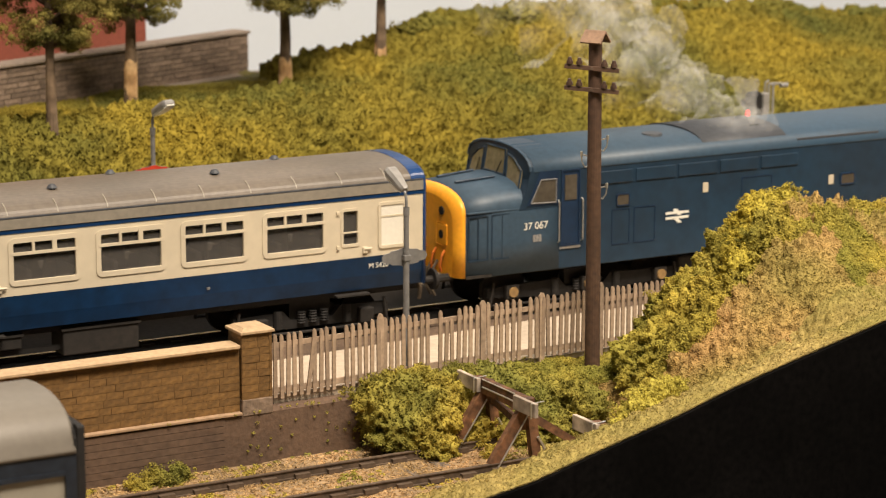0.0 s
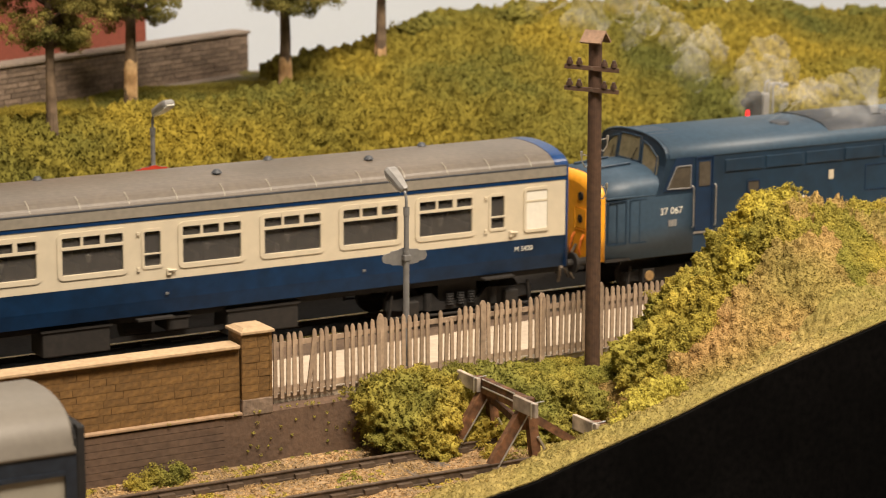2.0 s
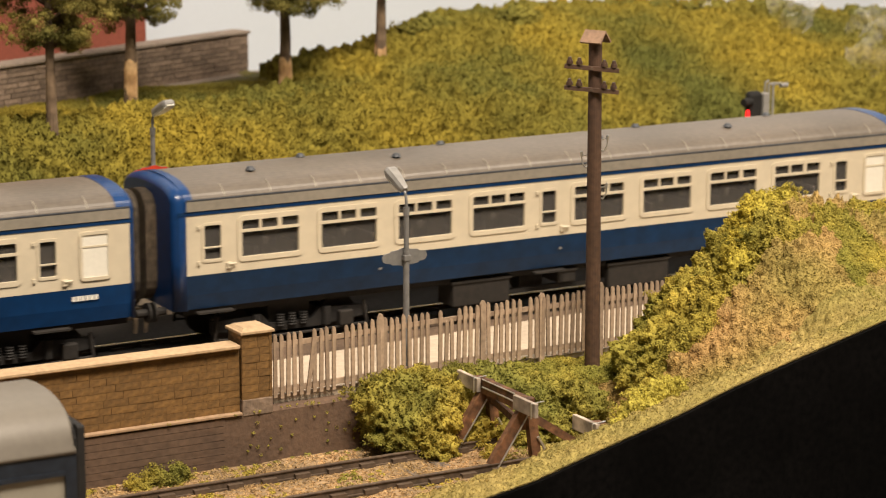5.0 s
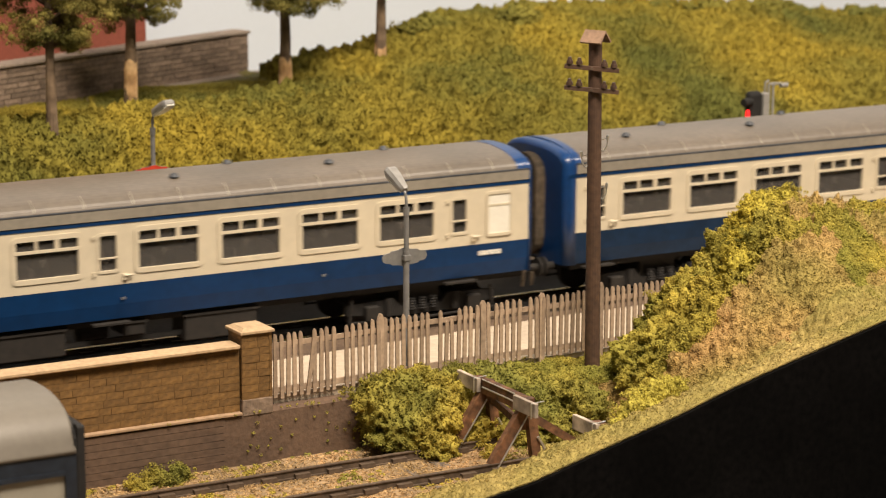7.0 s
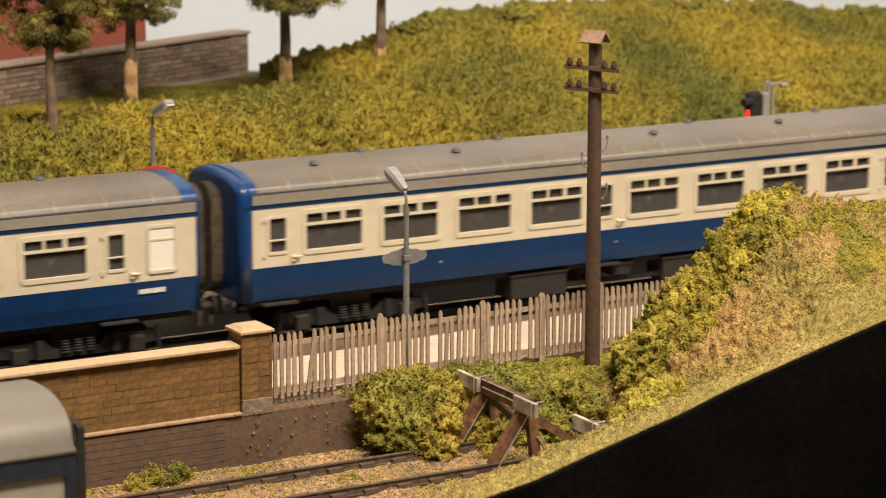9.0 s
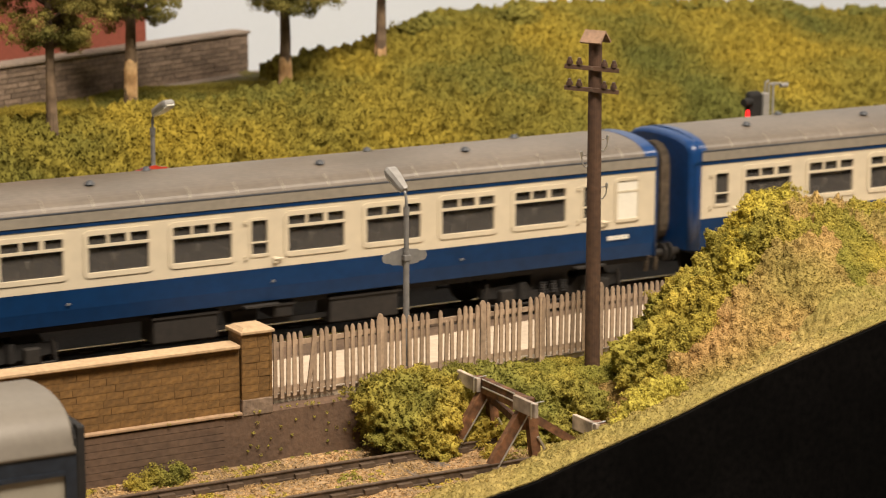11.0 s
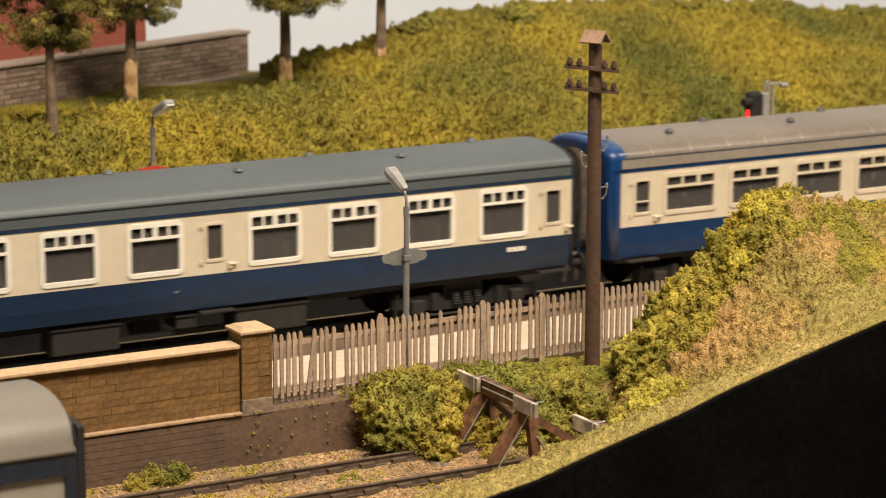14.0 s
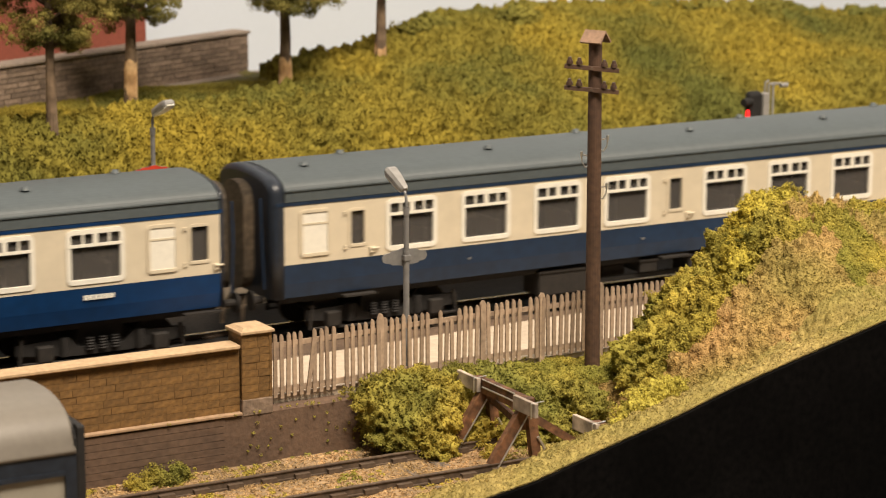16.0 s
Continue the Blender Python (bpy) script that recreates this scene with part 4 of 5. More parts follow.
# ---- fence, walls, poles ----
def picket_fence():
    y = -3.55
    f = thing("picket_fence", P(0, y, 0), "weathered grey-brown wooden picket fence with a few broken pales", "fence")
    rng = random.Random(4)

    def pale(h, w=0.041):
        bm = B()
        tip = [(w, h - 0.10), (w * 0.86, h - 0.05), (w * 0.5, h - 0.012), (0, h), (-w * 0.5, h - 0.012), (-w * 0.86, h - 0.05), (-w, h - 0.10)]
        loft(bm, [[(px, yy, pz) for px, pz in [(-w, -0.02), (w, -0.02)] + tip] for yy in (-0.012, 0.03)])
        return bm
    first = part("picket", pale(1.31), M["picket"], f)
    short = part("broken_picket", pale(1.10), M["picket"], f)
    short.matrix_basis = P(-1.92, 0, 0.02, 0, 1, 0)
    o = new("broken_picket", short.data)
    o.parent, o.matrix_basis = f, P(-1.77, 0, 0.05, 0, -1, 0)
    x, placed = -6.02, 0
    while x < 4.3:
        broken = any(a < x < b for a, b in ((-4.53, -4.40), (-2.24, -2.10), (-1.98, -1.70), (-0.12, 0.02)))
        if not broken:
            o = first if placed == 0 else new("picket", first.data)
            o.parent = f
            lift = 0.09 * smooth(-6, -1.5, x) + 0.03 * smooth(-1.5, 3, x) - 0.02
            lean = 7 if -5.28 < x < -5.14 else rng.uniform(-0.8, 0.8)
            o.matrix_basis = P(x, rng.uniform(-0.012, 0.012), lift + rng.uniform(-0.02, 0.02), rng.uniform(-1, 1), lean, 0)
            placed += 1
        x += 0.1475 + rng.uniform(-0.006, 0.006)
    for x, h in ((-3.47, 1.45), (-1.03, 1.46), (0.43, 1.47), (1.92, 1.54)):
        bm = B()
        prism(bm, [(x - 0.06, -0.1), (x + 0.06, -0.1), (x + 0.065, h - 0.10), (x + 0.03, h - 0.01), (x - 0.02, h), (x - 0.06, h - 0.08)], -0.02, 0.05)
        part("post", bm, M["picket"], f)
    for z0, z1 in ((0.05, 0.17), (1.00, 1.10)):
        bm = B()
        loft(bm, [[(q, 0.032, z0 + 0.09 * smooth(-6, -1.5, q)), (q, 0.075, z0 + 0.09 * smooth(-6, -1.5, q)), (q, 0.075, z1 + 0.09 * smooth(-6, -1.5, q)), (q, 0.032, z1 + 0.09 * smooth(-6, -1.5, q))] for q in (-6.1, -4, -2.5, -1.5, 4.3)])
        part("fence_rail", bm, M["picket"], f)


def course_pieces(parent, name, mat, x0, x1, z0, z1, y0, depth, high, long0, long1, gap, seed, m=None):
    """Separate stones laid in courses; a few shared shapes of different length."""
    rng = random.Random(seed)
    kinds = []
    for k in range(5):
        w = long0 + (long1 - long0) * k / 4
        bm = B()
        box(bm, 0, w - gap, 0, depth, 0, high - gap)
        for v in bm.verts:
            v.co += Vector((rng.uniform(-1, 1), rng.uniform(-1, 1), rng.uniform(-1, 1))) * gap * 0.25
            v.co *= K
        me = bpy.data.meshes.new(name)
        bmesh.ops.recalc_face_normals(bm, faces=bm.faces)
        bm.to_mesh(me)
        bm.free()
        me.materials.append(mat)
        kinds.append((w, me))
    z = z0
    while z + high * 0.9 <= z1:
        x = x1 - rng.uniform(0, long0 * 0.5)
        first = True
        while x > x0:
            w, me = rng.choice(kinds)
            if first:
                (w, me), x, first = kinds[rng.randrange(3)], x1, False
            k = 1.0
            if x - w < x0 + long0 * 0.45:
                k = (x - x0) / w
            o = new(name, me)
            o.parent = parent
            o.matrix_basis = (m or Matrix()) @ P(x - w * k, y0 + rng.uniform(-0.006, 0.006), z) @ Matrix.Diagonal((k, 1, 1, 1))
            x -= w * k + 1e-6
        z += high


def brick_wall():
    w = thing("wall_front", P(0, 0, 0), "ochre brick boundary wall with pale sandstone coping", "wall", kind="structure")
    bm = B()
    box(bm, -30, -6.82, -3.86, -3.55, -0.12, 1.205)
    part("wall_core", bm, M["mortar"], w)
    bm = B()
    prism(bm, [(-30, 1.20), (-6.84, 1.20), (-6.84, 1.285), (-30, 1.285)], -3.98, -3.50)
    bmesh.ops.bevel(bm, geom=bm.edges[:], offset=0.02, segments=1, affect="EDGES")
    part("coping", bm, M["coping"], w, "pale sandstone coping")
    bm = B()
    box(bm, -30, -6.82, -4.0, -3.6, -0.16, -0.10, 0.015)
    part("ledge", bm, M["ledge"], w)
    course_pieces(w, "brick", M["brick"], -13.2, -6.82, -0.10, 1.22, -3.871, 0.06, 0.1495, 0.26, 0.62, 0.008, 5)
    p = thing("brick_pillar", P(-6.47, -3.62, 0), "ochre brick gate pillar with pale stone cap", "pillar")
    bm = B()
    box(bm, -0.31, 0.31, -0.31, 0.31, -0.16, 1.5)
    part("pillar_core", bm, M["mortar"], p)
    for turn in (0, 90, -90):
        course_pieces(p, "brick", M["brick"], -0.335, 0.335, 0.14, 1.49, -0.322, 0.05, 0.1495, 0.28, 0.40, 0.008, 9 + turn, pose(0, 0, 0, 0, 0, turn))
    bm = B()
    box(bm, -0.335, 0.335, -0.345, 0.335, -0.2, 0.14, 0.02)
    part("rendered_base", bm, M["pillar_base"], p, "worn grey-brown rendered base")
    bm = B()
    box(bm, -0.375, 0.375, -0.375, 0.375, 1.47, 1.535, 0.015)
    loft(bm, [[(sx * a, sy * a, z) for sx, sy in ((-1, -1), (1, -1), (1, 1), (-1, 1))] for a, z in ((0.35, 1.53), (0.27, 1.575), (0.25, 1.59))])
    part("cap", bm, M["coping"], p, "stepped sandstone cap")
    r = thing("retaining_wall", P(0, 0, 0), "brown rendered retaining wall beside the siding, grooved at one end", "wall", kind="structure")
    bm = B()
    prism(bm, [(-7.2, -1.4), (-3.25, -1.4), (-3.35, -1.1), (-4.05, -0.16), (-7.2, -0.18)], -3.95, -3.45)
    part("render", bm, M["retaining"], r)
    bm = B()
    box(bm, -30, -7.2, -3.92, -3.45, -1.4, -0.18)
    part("wall_core", bm, M["retaining"], r)
    for i in range(8):
        bm = B()
        z = -1.34 + 0.145 * i
        box(bm, -30, -7.2, -3.965, -3.9, z, z + 0.135)
        part("plank", bm, M["retaining"], r)


M["ledge"] = material("brown_stone_ledge", (0.34, 0.225, 0.135), 0.85, vary=0.2)
M["pillar_base"] = material("worn_render", (0.19, 0.135, 0.095), 0.9, vary=0.3, second=(0.12, 0.085, 0.06), bump=0.5)


def lamp_post(m, label, board_turn=0):
    c = thing("platform_lamp", m, label, "lamp post", "platform lamps")
    bm = B()
    rod(bm, (0, 0, 0), (0, 0, 2.6), 0.068, 0.064, 14)
    rod(bm, (0, 0, 2.6), (0, 0, 3.53), 0.055, 0.055, 14)
    rod(bm, (0, 0, 3.36), (0, 0, 3.53), 0.066, 0.066, 14)
    part("post", bm, M["grey_metal"], c, smooth=False)
    bm = B()
    tube(bm, [(0, 0, 3.50), (0, 0.005, 3.68), (0, 0.035, 3.80), (0, 0.10, 3.88)], 0.032, 8)
    part("neck", bm, M["grey_metal"], c)

    def head_ring(d, w, top, low):
        y, z = 0.06 + d * 0.80, 3.86 + d * 0.42
        n = Vector((0, -0.46, 0.89))
        o = Vector((0, y, z))
        return [o + Vector((sx, 0, 0)) + n * h for sx, h in ((-w, low), (-w, top * 0.35), (-w * 0.66, top), (w * 0.66, top), (w, top * 0.35), (w, low))]
    bm = B()
    loft(bm, [head_ring(*q) for q in ((0.0, 0.055, 0.07, -0.02), (0.06, 0.09, 0.10, -0.04), (0.4, 0.125, 0.115, -0.05), (0.72, 0.15, 0.105, -0.05), (0.82, 0.13, 0.08, -0.045), (0.85, 0.09, 0.04, -0.03))])
    h = part("lamp_head", bm, M["pale_metal"], c, "pale grey flat-topped tapering lamp head")
    bm = B()
    loft(bm, [[Vector((p.x * 0.93, p.y, p.z)) for p in head_ring(*q)] for q in ((0.05, 0.085, -0.045, -0.07), (0.4, 0.12, -0.055, -0.10), (0.72, 0.145, -0.055, -0.10), (0.83, 0.11, -0.045, -0.07))])
    part("diffuser", bm, M["white"], h, "white lamp diffuser")
    # name board of lobed outline
    bm = B()
    out = []
    for cx, cz, r, a0, a1 in ((0.40, 0, 0.105, -80, 80), (0.27, 0.09, 0.06, 20, 100), (0.0, 0.0, 0.20, 55, 125), (-0.27, 0.09, 0.06, 80, 160), (-0.40, 0, 0.105, 100, 260), (-0.27, -0.09, 0.06, 200, 280), (0.0, 0.0, 0.20, 235, 305), (0.27, -0.09, 0.06, 260, 340)):
        for k in range(6):
            a = radians(a0 + (a1 - a0) * k / 5)
            out.append((cx + r * math.cos(a), cz + r * math.sin(a)))
    prism(bm, [(x * 1.05, z + 2.46) for x, z in out], 0.065, 0.095)
    plate = part("name_board", bm, M["grey_metal"], c, "grey metal lobed name board")
    plate.matrix_basis = pose(0, 0, 0, 0, 0, board_turn)
    bm = B()
    prism(bm, [(x * 1.02, z * 0.97 + 2.46) for x, z in out], 0.095, 0.102)
    part("board_face", bm, M["maroon"], plate, "red enamelled face")
    bm = B()
    for i in range(8):
        box(bm, -0.36 + 0.09 * i, -0.295 + 0.09 * i, 0.102, 0.106, 2.42, 2.50)
    part("lettering", bm, M["white"], plate)
    bm = B()
    box(bm, -0.08, 0.08, -0.075, 0.07, 2.40, 2.52, 0.01)
    part("clamp", bm, M["grey_metal"], plate)
    return c


def telegraph_pole():
    c = thing("telegraph_pole", P(1.30, -4.2, -0.2), "brown timber telegraph pole with two cross-arms and insulators", "telegraph pole")
    bm = B()
    rod(bm, (0, 0, 0), (-0.05, 0, 7.08), 0.165, 0.140, 18)
    part("pole", bm, M["pole"], c, smooth=False)
    d = Vector((0.834, -0.551, 0))
    n = Vector((0.551, 0.834, 0))
    top = Vector((-0.05, 0, 7.12))
    bm = B()
    along, across = Vector((0.45, -0.89, 0)), Vector((0.89, 0.45, 0))
    for s in (-1, 1):
        a = top + Vector((0, 0, 0.19))
        loft(bm, [[a + along * e, a + along * e + Vector((0, 0, -0.04)), a + along * e + across * s * 0.20 + Vector((0, 0, -0.27)), a + along * e + across * s * 0.235 + Vector((0, 0, -0.24))] for e in (-0.25, 0.25)])
    part("cap", bm, M["pole_cap"], c, "small gabled cap")
    for z in (6.56, 6.11):
        bm = B()
        mid = Vector((-0.045, 0, z - 0.03)) - n * 0.17 - d * 0.07
        tilt = Vector((0, 0, -0.045))
        beam(bm, mid - d * 0.57 - tilt, mid + d * 0.57 + tilt, 0.09, 0.085)
        arm = part("cross_arm", bm, M["pole"], c)
        for k in (-0.46, -0.26, 0.26, 0.46):
            bm = B()
            p = mid + d * k + tilt * (k / 0.57)
            rod(bm, p + Vector((0, 0, 0.03)), p + Vector((0, 0, 0.09)), 0.02)
            rod(bm, p + Vector((0, 0, 0.06)), p + Vector((0, 0, 0.13)), 0.075, 0.065, 10)
            rod(bm, p + Vector((0, 0, 0.13)), p + Vector((0, 0, 0.20)), 0.055, 0.035, 10)
            part("insulator", bm, M["insulator"], arm)
        bm = B()
        rod(bm, mid - n * 0.03, mid - n * 0.08, 0.03)
        part("bolt", bm, M["rust"], arm)
    for z, s in ((5.0, 1), (4.65, -1), (3.98, 1)):
        bm = B()
        o = Vector((-0.03, 0, z))
        tube(bm, [o + d * s * 0.13, o + d * s * 0.27 + Vector((0, 0, 0.04)), o + d * s * 0.26 + Vector((0, 0, -0.12)), o + d * s * 0.19 + Vector((0, 0, -0.24)), o + d * s * 0.14 + Vector((0, 0, -0.22))], 0.014)
        rod(bm, o + d * s * 0.27, o + d * s * 0.27 + Vector((0, 0, 0.10)), 0.03)
        part("wire_bracket", bm, M["chrome"], c, "bent wire bracket")


M["pole_cap"] = material("weathered_cap_board", (0.27, 0.17, 0.11), 0.8, vary=0.25)


def buffer_stop(m, label):
    c = thing("buffer_stop", m, label, "buffer stop", "buffer stops")
    for s in (-1, 1):
        y = 1.12 * s
        bm = B()
        box(bm, -0.22, -0.13, y - 0.42, y + 0.42, 1.10, 1.39, 0.012)
        pad = part("buffer_pad", bm, M["worn"], c, "worn grey wooden buffer pad")
        bm = B()
        tube(bm, [(-0.245, y - 0.33, 1.08), (-0.245, y - 0.33, 1.38), (0.05, y - 0.33, 1.40)], 0.014)
        part("strap", bm, M["chrome"], pad)
        yy = 0.78 * s
        bm = B()
        beam(bm, (-0.74, yy, 0.02), (0.0, yy, 1.12), 0.15, 0.20)
        part("front_leg", bm, M["timber"], c)
        bm = B()
        tube(bm, [(-0.64, yy - 0.10, 0.0), (0.08, yy - 0.10, 1.04)], 0.018)
        part("iron_strap", bm, M["chrome"], c)
        bm = B()
        beam(bm, (0.28, yy, 0.0), (0.10, yy, 1.30), 0.16, 0.20)
        part("upright", bm, M["timber"], c)
        bm = B()
        tube(bm, [(0.40, yy - 0.1, 0.0), (0.42, yy - 0.1, 0.25), (0.27, yy - 0.1, 0.5)], 0.03)
        part("foot_strap", bm, M["chrome"], c)
        bm = B()
        beam(bm, (0.12, yy * 0.95, 0.95), (1.5, yy * 0.95, 0.05), 0.14, 0.16)
        part("back_stay", bm, M["timber"], c)
    for z in (1.14, 1.30):
        bm = B()
        box(bm, -0.12, 0.06, -1.05, 1.05, z - 0.07, z + 0.07, 0.015)
        part("cross_beam", bm, M["timber"], c)
    bm = B()
    tube(bm, [(-0.13, -0.64, 1.22), (-0.13, 0.64, 1.22)], 0.02)
    tube(bm, [(-0.13, -0.64, 1.38), (-0.13, 0.64, 1.38)], 0.015)
    part("tie_bar", bm, M["chrome"], c)
    bm = B()
    beam(bm, (0.05, 0.7, 1.02), (0.02, -0.75, 0.70), 0.10, 0.14)
    part("brace", bm, M["timber"], c)


def signal():
    c = thing("colour_light_signal", P(14.16, 7.4, 0.70), "small black colour light signal showing red, with grey box", "signal")
    bm = B()
    rod(bm, (0, 0, 0), (0, 0, 2.6), 0.07)
    part("post", bm, M["grey_metal"], c)
    bm = B()
    box(bm, -0.40, 0.08, -0.14, 0.14, 2.0, 2.80, 0.12)
    rod(bm, (-0.30, -0.05, 2.52), (-0.58, -0.12, 2.50), 0.13, 0.11, 14)
    h = part("signal_head", bm, M["black"], c, "black signal head")
    bm = B()
    rod(bm, (-0.46, -0.15, 2.02), (-0.48, -0.18, 2.30), 0.07, 0.045, 12)
    part("lens", bm, M["red_light"], h, "glowing red lens")
    bm = B()
    box(bm, 0.10, 0.32, -0.12, 0.12, 1.8, 2.72, 0.03)
    part("relay_box", bm, M["pale_metal"], c, "pale grey box")
    bm = B()
    tube(bm, [(0.35, 0, 2.4), (0.35, 0, 2.95), (0.75, 0, 2.95)], 0.035)
    tube(bm, [(0.22, 0, 2.72), (0.22, 0, 3.0), (0.35, 0, 3.05)], 0.03)
    rod(bm, (0.70, -0.05, 2.9), (0.95, -0.05, 2.9), 0.07)
    rod(bm, (0.5, 0, 0.0), (0.5, 0, 2.95), 0.035)
    part("bracket", bm, M["pale_metal"], c)


def far_wall_and_house():
    m = P(4.12, 19.0, 3.27, 0, 0, math.degrees(math.atan2(4.0, 9.2)))
    w = thing("garden_wall", m, "weathered grey-brown coursed stone wall on top of the bank", "wall")
    bm = B()
    box(bm, -22, 0, 0.06, 0.55, -0.8, 1.12)
    part("wall_core", bm, M["mortar_dark"], w)
    bm = B()
    box(bm, -22, 0.04, -0.06, 0.62, 1.12, 1.22, 0.03)
    part("coping", bm, M["stone_top"], w)
    course_pieces(w, "stone", M["stone"], -11.5, 0, 0.0, 1.13, 0.0, 0.2, 0.14, 0.34, 0.62, 0.018, 3)
    bm = B()
    box(bm, -22, 0.3, -0.5, 0.0, -0.9, 0.0)
    part("kerb", bm, M["stone_top"], w)
    h = thing("building", P(1.68, 21.0, 2.8), "plain red-brown boarded building behind the stone wall", "building")
    bm = B()
    box(bm, -26, 0, 0, 7, -1, 9, 0.03)
    part("house_wall", bm, M["house"], h)
    for x in (-0.02, -2.0, -4.5, -7.0, -9.5):
        bm = B()
        box(bm, x - 0.5, x, -0.12, 0.05, -1, 9, 0.02)
        part("pilaster", bm, M["house"], h)
    bm = B()
    loft(bm, [[(x, -0.4, 9), (x, 7.4, 9), (x, 3.5, 11.5)] for x in (-26.3, 0.3)])
    part("house_roof", bm, M["soot"], h)


M["mortar_dark"] = material("dark_stone_joint", (0.09, 0.065, 0.055), 0.9, vary=0.3)


def tree(x, y, height, r, bare, pale, spread, seed, label):
    rng = random.Random(seed)
    c = thing("tree", P(x, y, bank_height(x, y) - 0.1), label, "tree", "trees on the bank")
    lean = rng.uniform(-0.02, 0.02)
    bm = B()
    secs = []
    for k in range(14):
        f = k / 13
        rr = r * (1.25 - 0.25 * min(f * 6, 1)) * (1 - 0.75 * f ** 1.3)
        secs.append([(lean * f * height + (rr + 0.012 * rng.uniform(-1, 1)) * math.cos(a), (rr + 0.012 * rng.uniform(-1, 1)) * math.sin(a), f * height) for a in [2 * math.pi * i / 12 for i in range(12)]])
    loft(bm, secs)
    trunk = part("trunk", bm, M["bark"], c)
    if pale:
        bm = B()
        rr = r * 1.12
        loft(bm, [[(lean * z + (rr + rng.uniform(-0.008, 0.012)) * math.cos(a), (rr + rng.uniform(-0.008, 0.012)) * math.sin(a), z + (0.12 * rng.uniform(-1, 1) if z > 0.1 else 0)) for a in [2 * math.pi * i / 12 for i in range(12)]] for z in (0.0, 0.3, 0.6, pale)])
        part("peeled_bark", bm, M["pale_bark"], trunk, "pale peeled lower trunk")
    cs, rs = [], []
    for k in range(30):
        a, z = rng.uniform(0, 6.28), bare + (height - bare) * rng.random() ** 1.5
        reach = spread * (0.45 + 0.55 * math.sin(math.pi * min((z - bare) / (height - bare) + 0.12, 1)))
        tip = Vector((reach * math.cos(a), reach * math.sin(a), z + 0.25))
        bm = B()
        rod(bm, (0, 0, z - 0.3), tip * 0.8 + Vector((0, 0, z * 0.2)), 0.05, 0.015, 6)
        part("limb", bm, M["bark"], trunk)
        for j in range(9):
            f = rng.uniform(0.35, 1.05)
            cs.append((tip.x * f + rng.gauss(0, 0.22), tip.y * f + rng.gauss(0, 0.22), z + rng.gauss(0.05, 0.22)))
            rs.append(rng.uniform(0.16, 0.34))
    foliage("crown", cs, rs, 260, 0.026, M["tree_leaf"], c, 0.75, seed, 0.45)
    return c


# ---- planting ----
def scatter(rng, n, x0, x1, y0, y1, height, keep, lift=0.0):
    pts = []
    while len(pts) < n:
        x, y = rng.uniform(x0, x1), rng.uniform(y0, y1)
        if keep(x, y):
            pts.append((x, y, height(x, y) + lift))
    return pts


